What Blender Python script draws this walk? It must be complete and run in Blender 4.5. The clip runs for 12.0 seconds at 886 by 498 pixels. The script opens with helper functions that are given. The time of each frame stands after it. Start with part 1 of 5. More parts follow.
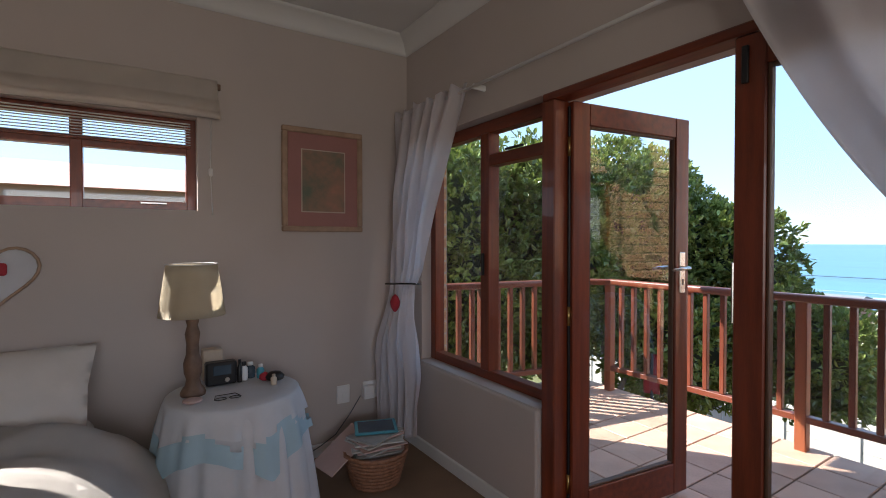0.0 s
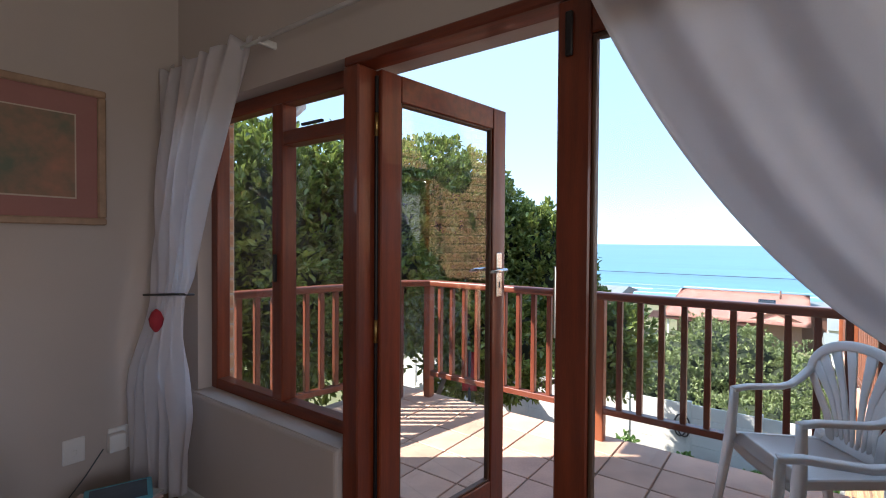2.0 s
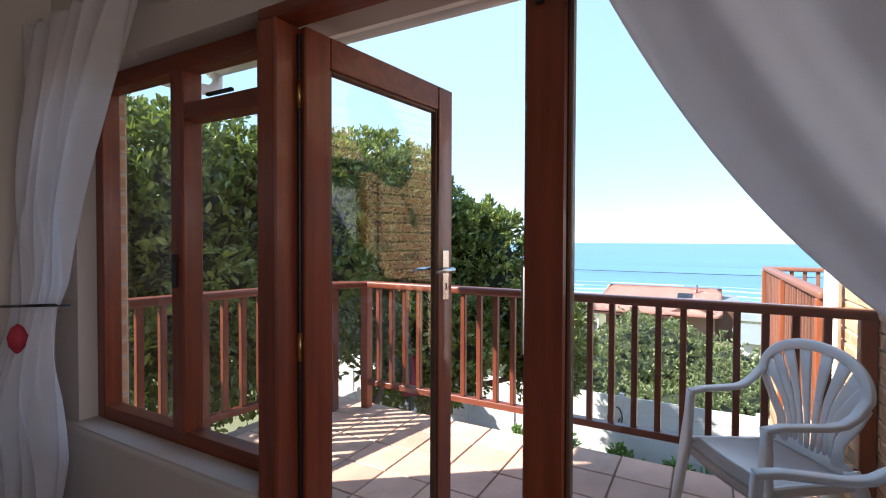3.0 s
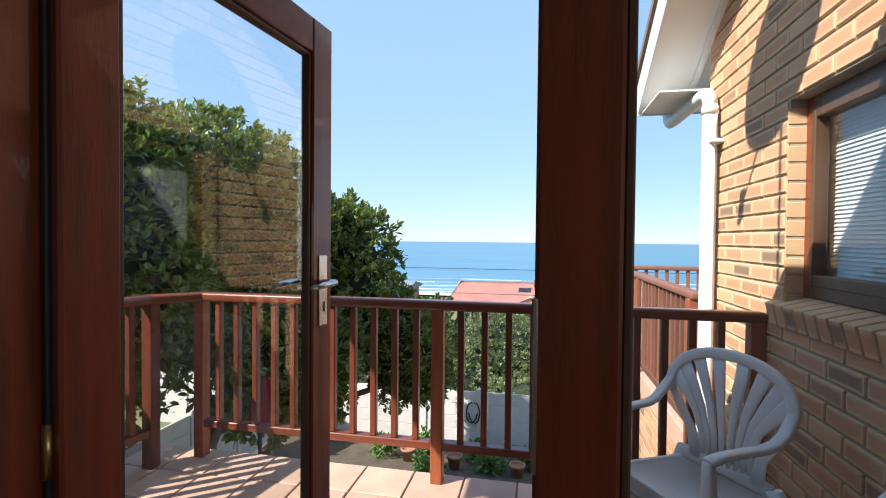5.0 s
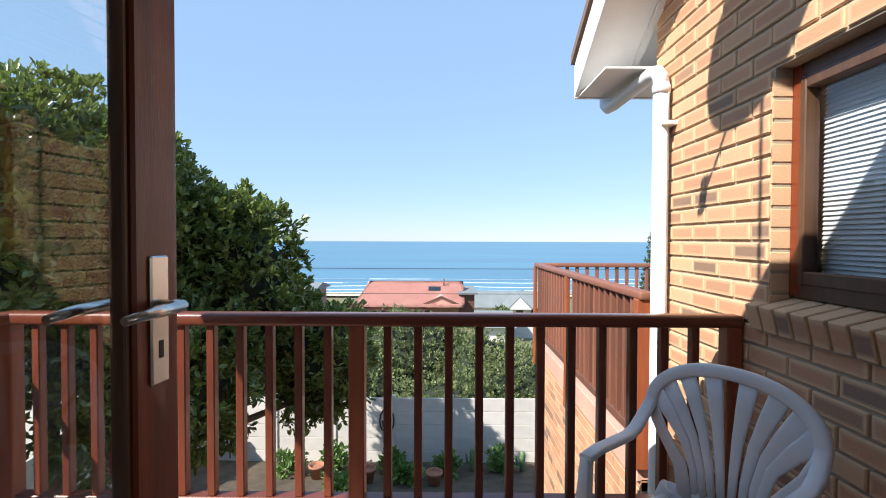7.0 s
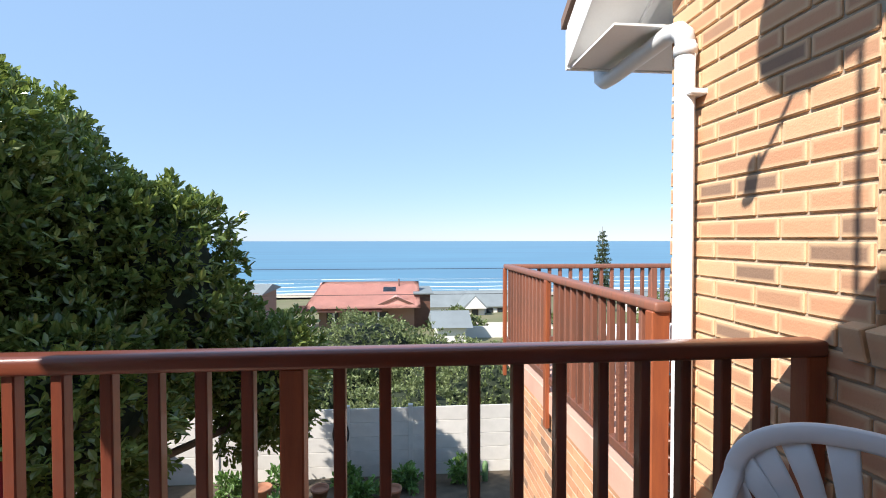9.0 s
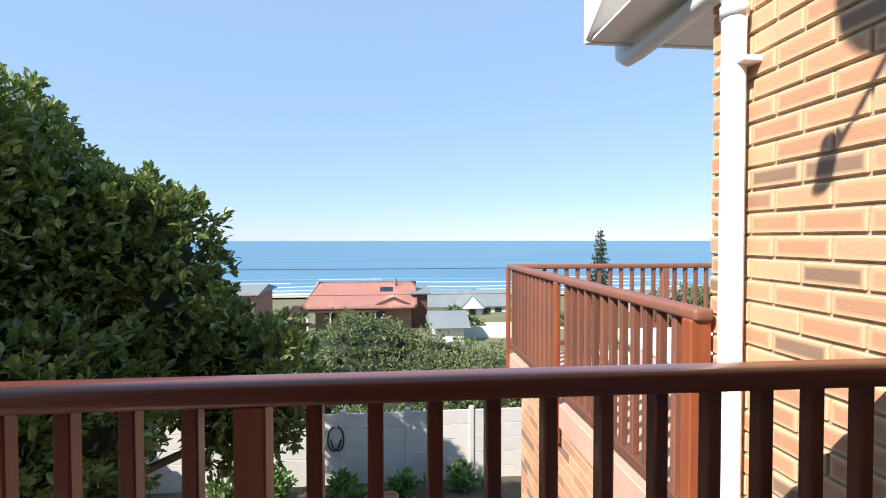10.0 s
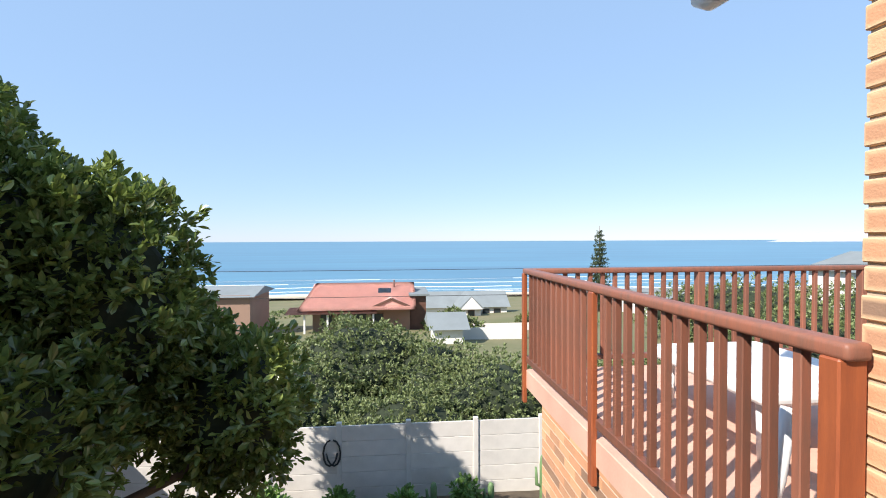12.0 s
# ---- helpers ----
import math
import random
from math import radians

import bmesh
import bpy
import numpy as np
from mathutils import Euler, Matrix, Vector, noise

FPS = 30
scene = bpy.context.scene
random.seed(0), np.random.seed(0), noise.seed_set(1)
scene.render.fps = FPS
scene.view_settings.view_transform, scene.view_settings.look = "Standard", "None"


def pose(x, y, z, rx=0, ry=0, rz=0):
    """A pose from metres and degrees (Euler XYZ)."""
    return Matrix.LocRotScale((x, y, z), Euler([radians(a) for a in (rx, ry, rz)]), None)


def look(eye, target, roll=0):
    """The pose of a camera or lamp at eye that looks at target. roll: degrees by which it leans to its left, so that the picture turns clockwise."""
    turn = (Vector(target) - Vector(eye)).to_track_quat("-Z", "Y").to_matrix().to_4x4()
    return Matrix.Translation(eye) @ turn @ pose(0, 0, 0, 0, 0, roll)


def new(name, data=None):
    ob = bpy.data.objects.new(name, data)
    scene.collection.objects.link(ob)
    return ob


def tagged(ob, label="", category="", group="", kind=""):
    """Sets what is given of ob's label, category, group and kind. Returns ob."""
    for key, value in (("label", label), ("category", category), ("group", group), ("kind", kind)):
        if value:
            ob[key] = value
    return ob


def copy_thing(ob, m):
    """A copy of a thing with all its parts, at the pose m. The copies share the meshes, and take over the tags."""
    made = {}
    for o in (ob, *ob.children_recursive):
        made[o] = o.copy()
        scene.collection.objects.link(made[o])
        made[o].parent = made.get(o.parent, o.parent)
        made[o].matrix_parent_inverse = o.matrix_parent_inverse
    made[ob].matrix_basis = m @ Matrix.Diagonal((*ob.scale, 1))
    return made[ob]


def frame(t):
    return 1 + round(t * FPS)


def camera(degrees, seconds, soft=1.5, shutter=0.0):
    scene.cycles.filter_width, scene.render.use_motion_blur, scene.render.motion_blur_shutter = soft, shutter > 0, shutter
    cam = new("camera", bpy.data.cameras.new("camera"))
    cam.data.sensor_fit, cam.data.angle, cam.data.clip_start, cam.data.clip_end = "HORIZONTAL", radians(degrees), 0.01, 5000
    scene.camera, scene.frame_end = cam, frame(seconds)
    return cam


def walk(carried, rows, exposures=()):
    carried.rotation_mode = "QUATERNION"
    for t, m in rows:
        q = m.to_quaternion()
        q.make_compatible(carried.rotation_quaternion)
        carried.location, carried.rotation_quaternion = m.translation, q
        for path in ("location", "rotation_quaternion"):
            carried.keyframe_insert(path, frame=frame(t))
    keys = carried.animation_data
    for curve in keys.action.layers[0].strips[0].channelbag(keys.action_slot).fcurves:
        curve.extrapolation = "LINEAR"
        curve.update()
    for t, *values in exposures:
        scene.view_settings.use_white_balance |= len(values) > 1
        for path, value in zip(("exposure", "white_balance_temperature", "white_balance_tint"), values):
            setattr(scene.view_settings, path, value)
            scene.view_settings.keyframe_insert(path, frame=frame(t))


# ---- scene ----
cam = camera(86.1, 12.0, 1.0)
METRES, EYE, TILT, LEAN, TURN = 3.62, 1.40, -0.475, 0.729, -33.1
ROWS = [
    (0.0, 0.0, 0.0, 0.0, 0.01, -0.46, -0.68),
    (0.5, 0.0208, 0.0193, -0.0006, -4.25, -0.4, -0.73),
    (1.0, 0.0355, 0.0453, -0.0015, -9.18, -0.38, -0.87),
    (1.5, 0.0457, 0.0812, 0.0005, -14.84, -0.43, -0.92),
    (2.0, 0.0538, 0.1175, 0.0018, -20.45, -0.35, -0.91),
    (2.5, 0.0657, 0.1539, 0.0002, -24.58, -0.35, -0.74),
    (4.5, 0.1252, 0.3103, -0.0001, -39.79, -0.38, -0.68),
    (5.0, 0.1376, 0.3459, 0.0029, -45.46, -0.35, -0.71),
    (5.5, 0.1573, 0.3784, 0.0018, -49.43, -0.32, -0.48),
    (6.0, 0.1841, 0.4093, -0.0011, -52.42, -0.31, -0.29),
    (6.5, 0.2139, 0.4408, -0.0018, -54.58, -0.33, -0.29),
    (7.0, 0.2441, 0.4705, -0.0011, -56.46, -0.36, -0.2),
    (9.0, 0.3835, 0.5862, 0.0011, -61.96, -0.41, 0.09),
    (9.5, 0.4247, 0.6119, 0.0019, -62.2, -0.41, 0.13),
    (10.0, 0.4643, 0.6376, -0.0018, -62.31, -0.44, 0.11),
    (10.5, 0.5035, 0.6675, -0.0018, -62.44, -0.52, 0.14),
    (11.0, 0.5395, 0.6949, 0.0016, -62.56, -0.48, 0.18),
    (11.5, 0.5735, 0.7183, 0.0032, -62.58, -0.41, 0.23),
    (12.0, 0.6107, 0.7444, 0.0029, -62.58, -0.4, 0.32),
]
EXPOSURES = [(0.0, 1.56, 6500, 13), (2.5, 1.62, 6500, 14), (4.5, 1.12, 6500, 11), (5.5, 0.84, 6500, 10), (9.0, 0.76, 6500, 11), (12.0, 0.74, 6650, 12)]
walk(cam, [(t, pose(0, 0, EYE, TILT, LEAN, TURN) @ pose(METRES * x, METRES * y, METRES * z, 90 + pitch, roll, yaw)) for t, x, y, z, yaw, pitch, roll in ROWS], EXPOSURES)

# ---- light ----
SUN_EL = 41.0
SUN_H = (0.61, -0.792)          # horizontal way that the sunlight travels
world = bpy.data.worlds.new("sky")
scene.world = world
world.use_nodes = True
wn = world.node_tree
bg = wn.nodes["Background"]
sky = wn.nodes.new("ShaderNodeTexSky")
sky.sky_type = "NISHITA"
sky.sun_disc = False
sky.sun_elevation = radians(SUN_EL)
sky.sun_rotation = math.atan2(-SUN_H[0], -SUN_H[1])
sky.air_density = 1.0
sky.dust_density = 0.0
sky.ozone_density = 2.0
haze = wn.nodes.new("ShaderNodeMix")
haze.data_type = "RGBA"
haze.inputs[0].default_value = 0.77
haze.inputs[7].default_value = (1.75, 2.75, 4.25, 1)      # thin even sea haze
wn.links.new(sky.outputs[0], haze.inputs[6])
wn.links.new(haze.outputs[2], bg.inputs[0])
bg.inputs[1].default_value = 0.14
sun = new("sun", bpy.data.lights.new("sun", "SUN"))
sun.data.energy = 5.0
sun.data.angle = radians(0.5)
sun.data.color = (1.0, 0.95, 0.87)
sun.matrix_world = look((-SUN_H[0] * 30, -SUN_H[1] * 30, 30 * math.tan(radians(SUN_EL))), (0, 0, 0))
# a wide window in the wall behind, with the sky's light in its opening
back_light = new("window_light", bpy.data.lights.new("window_light", "AREA"))
back_light.data.shape = "RECTANGLE"
back_light.data.size, back_light.data.size_y = 2.3, 1.25
back_light.data.energy = 9.5
back_light.data.color = (1.0, 0.93, 0.87)
back_light.matrix_world = look((-0.35, -2.66, 1.5), (-0.35, 0.0, 1.45))

# ---- materials ----
def mat(name, col, rough=0.6, var=0.15, scale=6.0, bump=0.0, fine=60.0, metal=0.0, col2=None, per_object=0.0, per_island=0.0, stretch=(1, 1, 1), coat=0.0, spec=0.5):
    m = bpy.data.materials.new(name)
    m.use_nodes = True
    nt = m.node_tree
    N, L = nt.nodes, nt.links
    b = N["Principled BSDF"]
    b.inputs["Roughness"].default_value = rough
    b.inputs["Metallic"].default_value = metal
    b.inputs["Coat Weight"].default_value = coat
    b.inputs["Specular IOR Level"].default_value = spec
    tc = N.new("ShaderNodeTexCoord")
    mp = N.new("ShaderNodeMapping")
    mp.inputs["Scale"].default_value = stretch
    L.new(tc.outputs["Object"], mp.inputs[0])
    n1 = N.new("ShaderNodeTexNoise")
    n1.inputs["Scale"].default_value = scale
    n1.inputs["Detail"].default_value = 5
    n2 = N.new("ShaderNodeTexNoise")
    n2.inputs["Scale"].default_value = fine
    n2.inputs["Detail"].default_value = 3
    L.new(mp.outputs[0], n1.inputs[0])
    L.new(mp.outputs[0], n2.inputs[0])
    add = N.new("ShaderNodeMath")
    add.operation = "MULTIPLY_ADD"
    add.inputs[1].default_value = 0.35
    L.new(n2.outputs[0], add.inputs[0])
    L.new(n1.outputs[0], add.inputs[2])
    rm = N.new("ShaderNodeMapRange")
    rm.inputs[1].default_value, rm.inputs[2].default_value = 0.42, 0.93
    fac = rm.outputs[0]
    L.new(add.outputs[0], rm.inputs[0])
    mix = N.new("ShaderNodeMix")
    mix.data_type = "RGBA"
    c2 = col2 or tuple(c * (1 - var) for c in col)
    c1 = col if col2 else tuple(min(1, c * (1 + var * 0.6)) for c in col)
    mix.inputs[6].default_value, mix.inputs[7].default_value = (*c1, 1), (*c2, 1)
    L.new(fac, mix.inputs[0])
    out = mix.outputs[2]
    if per_object or per_island:
        src = N.new("ShaderNodeObjectInfo").outputs["Random"] if per_object else N.new("ShaderNodeNewGeometry").outputs["Random Per Island"]
        r2 = N.new("ShaderNodeMapRange")
        k = per_object or per_island
        r2.inputs[3].default_value, r2.inputs[4].default_value = 1 - k, 1 + k * 0.5
        L.new(src, r2.inputs[0])
        hs = N.new("ShaderNodeHueSaturation")
        L.new(r2.outputs[0], hs.inputs["Value"])
        L.new(out, hs.inputs["Color"])
        out = hs.outputs[0]
    L.new(out, b.inputs["Base Color"])
    if bump:
        bp = N.new("ShaderNodeBump")
        bp.inputs["Strength"].default_value = bump
        bp.inputs["Distance"].default_value = 0.01
        L.new(add.outputs[0], bp.inputs["Height"])
        L.new(bp.outputs[0], b.inputs["Normal"])
    return m


def glass_mat(name, tint=(0.97, 0.99, 0.98)):
    m = bpy.data.materials.new(name)
    m.use_nodes = True
    N, L = m.node_tree.nodes, m.node_tree.links
    N.remove(N["Principled BSDF"])
    t, g, x = N.new("ShaderNodeBsdfTransparent"), N.new("ShaderNodeBsdfGlossy"), N.new("ShaderNodeMixShader")
    w, p, f = N.new("ShaderNodeLayerWeight"), N.new("ShaderNodeMath"), N.new("ShaderNodeMath")
    w.inputs[0].default_value = 0.5
    p.operation, f.operation = "POWER", "MULTIPLY_ADD"
    p.inputs[1].default_value = 4.2
    f.inputs[1].default_value, f.inputs[2].default_value = 0.9, 0.045
    L.new(w.outputs["Facing"], p.inputs[0])
    L.new(p.outputs[0], f.inputs[0])
    t.inputs[0].default_value = (*tint, 1)
    g.inputs["Roughness"].default_value = 0.01
    L.new(f.outputs[0], x.inputs[0])
    L.new(t.outputs[0], x.inputs[1])
    L.new(g.outputs[0], x.inputs[2])
    L.new(x.outputs[0], N["Material Output"].inputs[0])
    return m


def cloth_mat(name, col, through_light=0.35, col2=None, scale=8):
    m = mat(name, col, 0.9, 0.08, scale, 0.15, 400, col2=col2)
    N, L = m.node_tree.nodes, m.node_tree.links
    b, o = N["Principled BSDF"], N["Material Output"]
    t, x = N.new("ShaderNodeBsdfTranslucent"), N.new("ShaderNodeMixShader")
    t.inputs[0].default_value = (*col, 1)
    x.inputs[0].default_value = through_light
    L.new(b.outputs[0], x.inputs[1])
    L.new(t.outputs[0], x.inputs[2])
    L.new(x.outputs[0], o.inputs[0])
    return m


def leaf_mat(name, a, b_, rough=0.35):
    m = mat(name, a, rough, 0.2, 1.2, 0.0, 9, col2=b_, per_island=0.6)
    N, L = m.node_tree.nodes, m.node_tree.links
    b, o = N["Principled BSDF"], N["Material Output"]
    t, x = N.new("ShaderNodeBsdfTranslucent"), N.new("ShaderNodeMixShader")
    t.inputs[0].default_value = (a[0] * 1.4, a[1] * 1.5, a[2], 1)
    x.inputs[0].default_value = 0.14
    L.new(b.outputs[0], x.inputs[1])
    L.new(t.outputs[0], x.inputs[2])
    L.new(x.outputs[0], o.inputs[0])
    return m


def brick_mat(name, k=1.0):
    """Face brick: hue from buff to red per brick, now and then a dark one, with a sooty middle."""
    m = mat(name, (0.5, 0.29, 0.16), 0.85, 0.2, 9, 0.5, 120)
    N, L = m.node_tree.nodes, m.node_tree.links
    b = N["Principled BSDF"]
    old = b.inputs["Base Color"].links[0].from_socket
    rnd = N.new("ShaderNodeObjectInfo").outputs["Random"] if k else N.new("ShaderNodeNewGeometry").outputs["Random Per Island"]
    ramp = N.new("ShaderNodeValToRGB")
    ramp.color_ramp.interpolation = "LINEAR"
    els = ramp.color_ramp.elements
    els[0].position, els[0].color = 0.0, (0.17, 0.115, 0.09, 1)
    els[1].position, els[1].color = 1.0, (0.70, 0.44, 0.26, 1)
    for p, c in ((0.07, (0.2, 0.13, 0.1, 1)), (0.14, (0.48, 0.25, 0.15, 1)), (0.45, (0.60, 0.29, 0.165, 1)), (0.75, (0.64, 0.35, 0.20, 1))):
        e = els.new(p)
        e.color = c
    L.new(rnd, ramp.inputs[0])
    mx = N.new("ShaderNodeMix")
    mx.data_type = "RGBA"
    mx.inputs[0].default_value = 0.7
    fired = ramp.outputs[0]
    if k:
        # paler arris round each brick, darker fired middle
        tc = N.new("ShaderNodeTexCoord")
        sp = N.new("ShaderNodeSeparateXYZ")
        L.new(tc.outputs["Generated"], sp.inputs[0])
        ds = []
        for ax, size in (("X", 0.222), ("Z", 0.073)):
            a, b2, c2 = N.new("ShaderNodeMath"), N.new("ShaderNodeMath"), N.new("ShaderNodeMath")
            a.operation, b2.operation, c2.operation = "SUBTRACT", "ABSOLUTE", "MULTIPLY_ADD"
            a.inputs[1].default_value = 0.5
            c2.inputs[1].default_value, c2.inputs[2].default_value = -size, size * 0.5
            L.new(sp.outputs[ax], a.inputs[0])
            L.new(a.outputs[0], b2.inputs[0])
            L.new(b2.outputs[0], c2.inputs[0])
            ds.append(c2.outputs[0])
        mn = N.new("ShaderNodeMath")
        mn.operation = "MINIMUM"
        L.new(ds[0], mn.inputs[0])
        L.new(ds[1], mn.inputs[1])
        mr = N.new("ShaderNodeMapRange")
        mr.inputs[1].default_value, mr.inputs[2].default_value = 0.006, 0.020
        L.new(mn.outputs[0], mr.inputs[0])
        rim = N.new("ShaderNodeMix")
        rim.data_type = "RGBA"
        rim.inputs[6].default_value = (0.74, 0.50, 0.30, 1)
        L.new(mr.outputs[0], rim.inputs[0])
        L.new(fired, rim.inputs[7])
        fired = rim.outputs[2]
    L.new(old, mx.inputs[6])
    L.new(fired, mx.inputs[7])
    L.new(mx.outputs[2], b.inputs["Base Color"])
    return m


M_WALL = mat("painted_plaster", (0.54, 0.475, 0.44), 0.8, 0.05, 2, 0.12, 180)
M_CEIL = mat("white_ceiling", (0.74, 0.73, 0.71), 0.85, 0.03, 2, 0.05, 150)
M_WHITE = mat("white_paint", (0.8, 0.8, 0.79), 0.45, 0.06, 3, 0.08, 60)
M_CARPET = mat("brown_carpet", (0.26, 0.17, 0.11), 0.98, 0.25, 3, 0.8, 350)
M_WOOD = mat("meranti_varnish", (0.25, 0.048, 0.015), 0.36, 0.4, 2.2, 0.1, 30, col2=(0.11, 0.02, 0.008), stretch=(14, 14, 1), coat=0.25)
M_WOODH = mat("meranti_varnish_level", (0.25, 0.048, 0.015), 0.36, 0.4, 2.2, 0.1, 30, col2=(0.11, 0.02, 0.008), stretch=(14, 1, 14), coat=0.25)
M_RAIL = mat("stained_rail_timber", (0.20, 0.046, 0.02), 0.42, 0.4, 3, 0.12, 40, col2=(0.12, 0.03, 0.016), stretch=(10, 10, 1), coat=0.2, per_object=0.25)
M_RAILH = mat("stained_rail_timber_level", (0.20, 0.048, 0.022), 0.36, 0.4, 3, 0.12, 40, col2=(0.13, 0.034, 0.018), stretch=(10, 1, 10), coat=0.25)
M_DECKR = mat("weathered_rail_timber", (0.28, 0.10, 0.06), 0.5, 0.4, 3, 0.2, 40, col2=(0.17, 0.085, 0.06), stretch=(10, 10, 1), per_object=0.3)
# brighter copy of the rail timber: the posts' sunlit orange put into the colour
M_POST = mat("painted_sun_post_timber", (0.36, 0.10, 0.036), 0.45, 0.4, 3, 0.15, 40, col2=(0.22, 0.06, 0.028), stretch=(10, 10, 1))
M_DARKWOOD = mat("dark_window_timber", (0.11, 0.055, 0.03), 0.4, 0.3, 3, 0.1, 40, stretch=(10, 10, 1))
M_GLASS = glass_mat("clear_glass")
M_DARKGLASS = glass_mat("window_glass", (0.95, 0.97, 0.98))
M_TILE = mat("terracotta_tile", (0.62, 0.40, 0.30), 0.55, 0.2, 5, 0.15, 80, per_object=0.16)
M_GROUT = mat("tile_grout", (0.3, 0.22, 0.17), 0.9, 0.2, 8, 0.3, 100)
M_DECKFLOOR = mat("screed_terracotta", (0.64, 0.39, 0.30), 0.7, 0.15, 3, 0.2, 60)
M_BRICK = brick_mat("face_brick", 1.0)
M_BRICKJ = brick_mat("face_brick_joined", 0.0)
M_MORTAR = mat("mortar", (0.45, 0.37, 0.28), 0.95, 0.2, 12, 0.5, 150)
M_MORTARL = mat("pale_mortar", (0.6, 0.5, 0.42), 0.95, 0.15, 12, 0.5, 150)
M_PVC = mat("white_plastic", (0.8, 0.8, 0.8), 0.35, 0.04, 4, 0.04, 40)
M_CHROME = mat("satin_chrome", (0.62, 0.61, 0.58), 0.25, 0.1, 20, 0.0, 80, metal=1.0)
M_BRASS = mat("dull_brass", (0.5, 0.36, 0.14), 0.35, 0.2, 20, 0.0, 80, metal=1.0)
M_BLACK = mat("black_plastic", (0.015, 0.015, 0.017), 0.35, 0.2, 10)
M_CURTAIN = cloth_mat("white_cotton_voile", (0.88, 0.86, 0.88), 0.5)
M_LINEN = cloth_mat("white_bed_linen", (0.74, 0.71, 0.68), 0.1)
M_SHEET = cloth_mat("white_tablecloth", (0.7, 0.71, 0.74), 0.15)
M_BLUE = cloth_mat("pale_blue_cloth", (0.45, 0.62, 0.70), 0.15)
M_SHADE = cloth_mat("cream_lampshade", (0.72, 0.65, 0.52), 0.35)
M_BLIND = cloth_mat("cream_blind", (0.86, 0.80, 0.74), 0.25)
M_LAMPWOOD = mat("carved_lamp_wood", (0.17, 0.10, 0.065), 0.5, 0.4, 12, 0.4, 60)
M_WICKER = mat("wicker", (0.34, 0.16, 0.09), 0.7, 0.35, 30, 0.7, 120)
M_PAPER = mat("magazine_paper", (0.55, 0.54, 0.52), 0.6, 0.2, 30, 0.0, 90, per_object=0.3)
M_PINK = mat("pink_card", (0.56, 0.40, 0.37), 0.7, 0.08, 8)
M_TEAL = mat("teal_plastic", (0.07, 0.33, 0.42), 0.4, 0.1, 8)
M_SLATE = mat("grey_screen", (0.06, 0.09, 0.12), 0.2, 0.2, 6)
M_RED = mat("red_fabric", (0.45, 0.03, 0.05), 0.7, 0.25, 20)
M_FRAME = mat("limed_picture_frame", (0.42, 0.28, 0.19), 0.5, 0.25, 10, 0.2, 60)
M_MOUNT = mat("dusty_rose_mount", (0.38, 0.18, 0.16), 0.8, 0.06, 6)
M_ART = mat("faded_print", (0.45, 0.22, 0.15), 0.7, 0.4, 6, 0, 30, col2=(0.15, 0.17, 0.12))
M_CREAMLINE = mat("cream_line", (0.6, 0.5, 0.4), 0.7)
M_LEAF = leaf_mat("glossy_tree_leaf", (0.30, 0.37, 0.11), (0.03, 0.058, 0.016), 0.24)
M_HEDGE = leaf_mat("coastal_bush_leaf", (0.23, 0.265, 0.11), (0.12, 0.165, 0.06), 0.5)
M_PINE = leaf_mat("conifer_needles", (0.10, 0.13, 0.065), (0.05, 0.075, 0.035), 0.6)
# near-black on purpose: the inner shade of the crowns put into the colour
M_CORE = mat("painted_crown_shade", (0.02, 0.03, 0.012), 0.9, 0.4, 8, 0.5, 40)
M_BARK = mat("grey_bark", (0.16, 0.12, 0.09), 0.9, 0.35, 8, 0.8, 50)
M_CONC = mat("precast_concrete", (0.62, 0.585, 0.54), 0.9, 0.12, 3, 0.3, 80, per_object=0.06)
M_SOIL = mat("garden_soil", (0.10, 0.075, 0.05), 0.95, 0.4, 4, 0.8, 40)
M_LAND = mat("coastal_scrub", (0.13, 0.14, 0.055), 0.95, 0.4, 0.08, 0.6, 1.5, col2=(0.2, 0.17, 0.09))
M_SAND = mat("beach_sand", (0.55, 0.47, 0.35), 0.9, 0.1, 0.05)
M_REDROOF = mat("salmon_roof", (0.66, 0.34, 0.28), 0.7, 0.12, 0.6, 0.2, 6)
M_GREYROOF = mat("grey_roof", (0.2, 0.225, 0.23), 0.7, 0.12, 0.6, 0.2, 6)
M_HOUSEW = mat("white_house_wall", (0.72, 0.7, 0.66), 0.8, 0.06, 0.5)
M_HOUSEB = mat("brown_house_wall", (0.30, 0.19, 0.14), 0.8, 0.1, 0.5)
M_TRIM = mat("dark_barge_board", (0.13, 0.06, 0.04), 0.6, 0.2, 2)
M_PANE = mat("far_window", (0.03, 0.04, 0.05), 0.1)
M_CABLE = mat("black_cable", (0.02, 0.02, 0.02), 0.6)
M_ROOF = mat("concrete_roof_tile", (0.2, 0.13, 0.1), 0.8, 0.2, 4, 0.4, 30)
M_DARKROOM = mat("room_paint", (0.6, 0.6, 0.58), 0.9, 0.1, 2)
M_PLANT = leaf_mat("garden_plant_leaf", (0.16, 0.28, 0.06), (0.08, 0.16, 0.04), 0.45)
M_CACTUS = mat("cactus_skin", (0.13, 0.22, 0.09), 0.6, 0.3, 10)
M_POT = mat("terracotta_pot", (0.36, 0.16, 0.09), 0.8, 0.2, 8)
# distance haze is mixed into this pale bluish grey
M_HILL = mat("headland_haze_tint", (0.46, 0.46, 0.50), 1.0, 0.15, 0.004, 0, 0.03)

m = mat("sea_water", (0.025, 0.11, 0.20), 0.28, 0.3, 0.02, 0.0, 0.09, col2=(0.06, 0.22, 0.32), stretch=(1, 0.12, 1), spec=0.35)
M_SEA = m

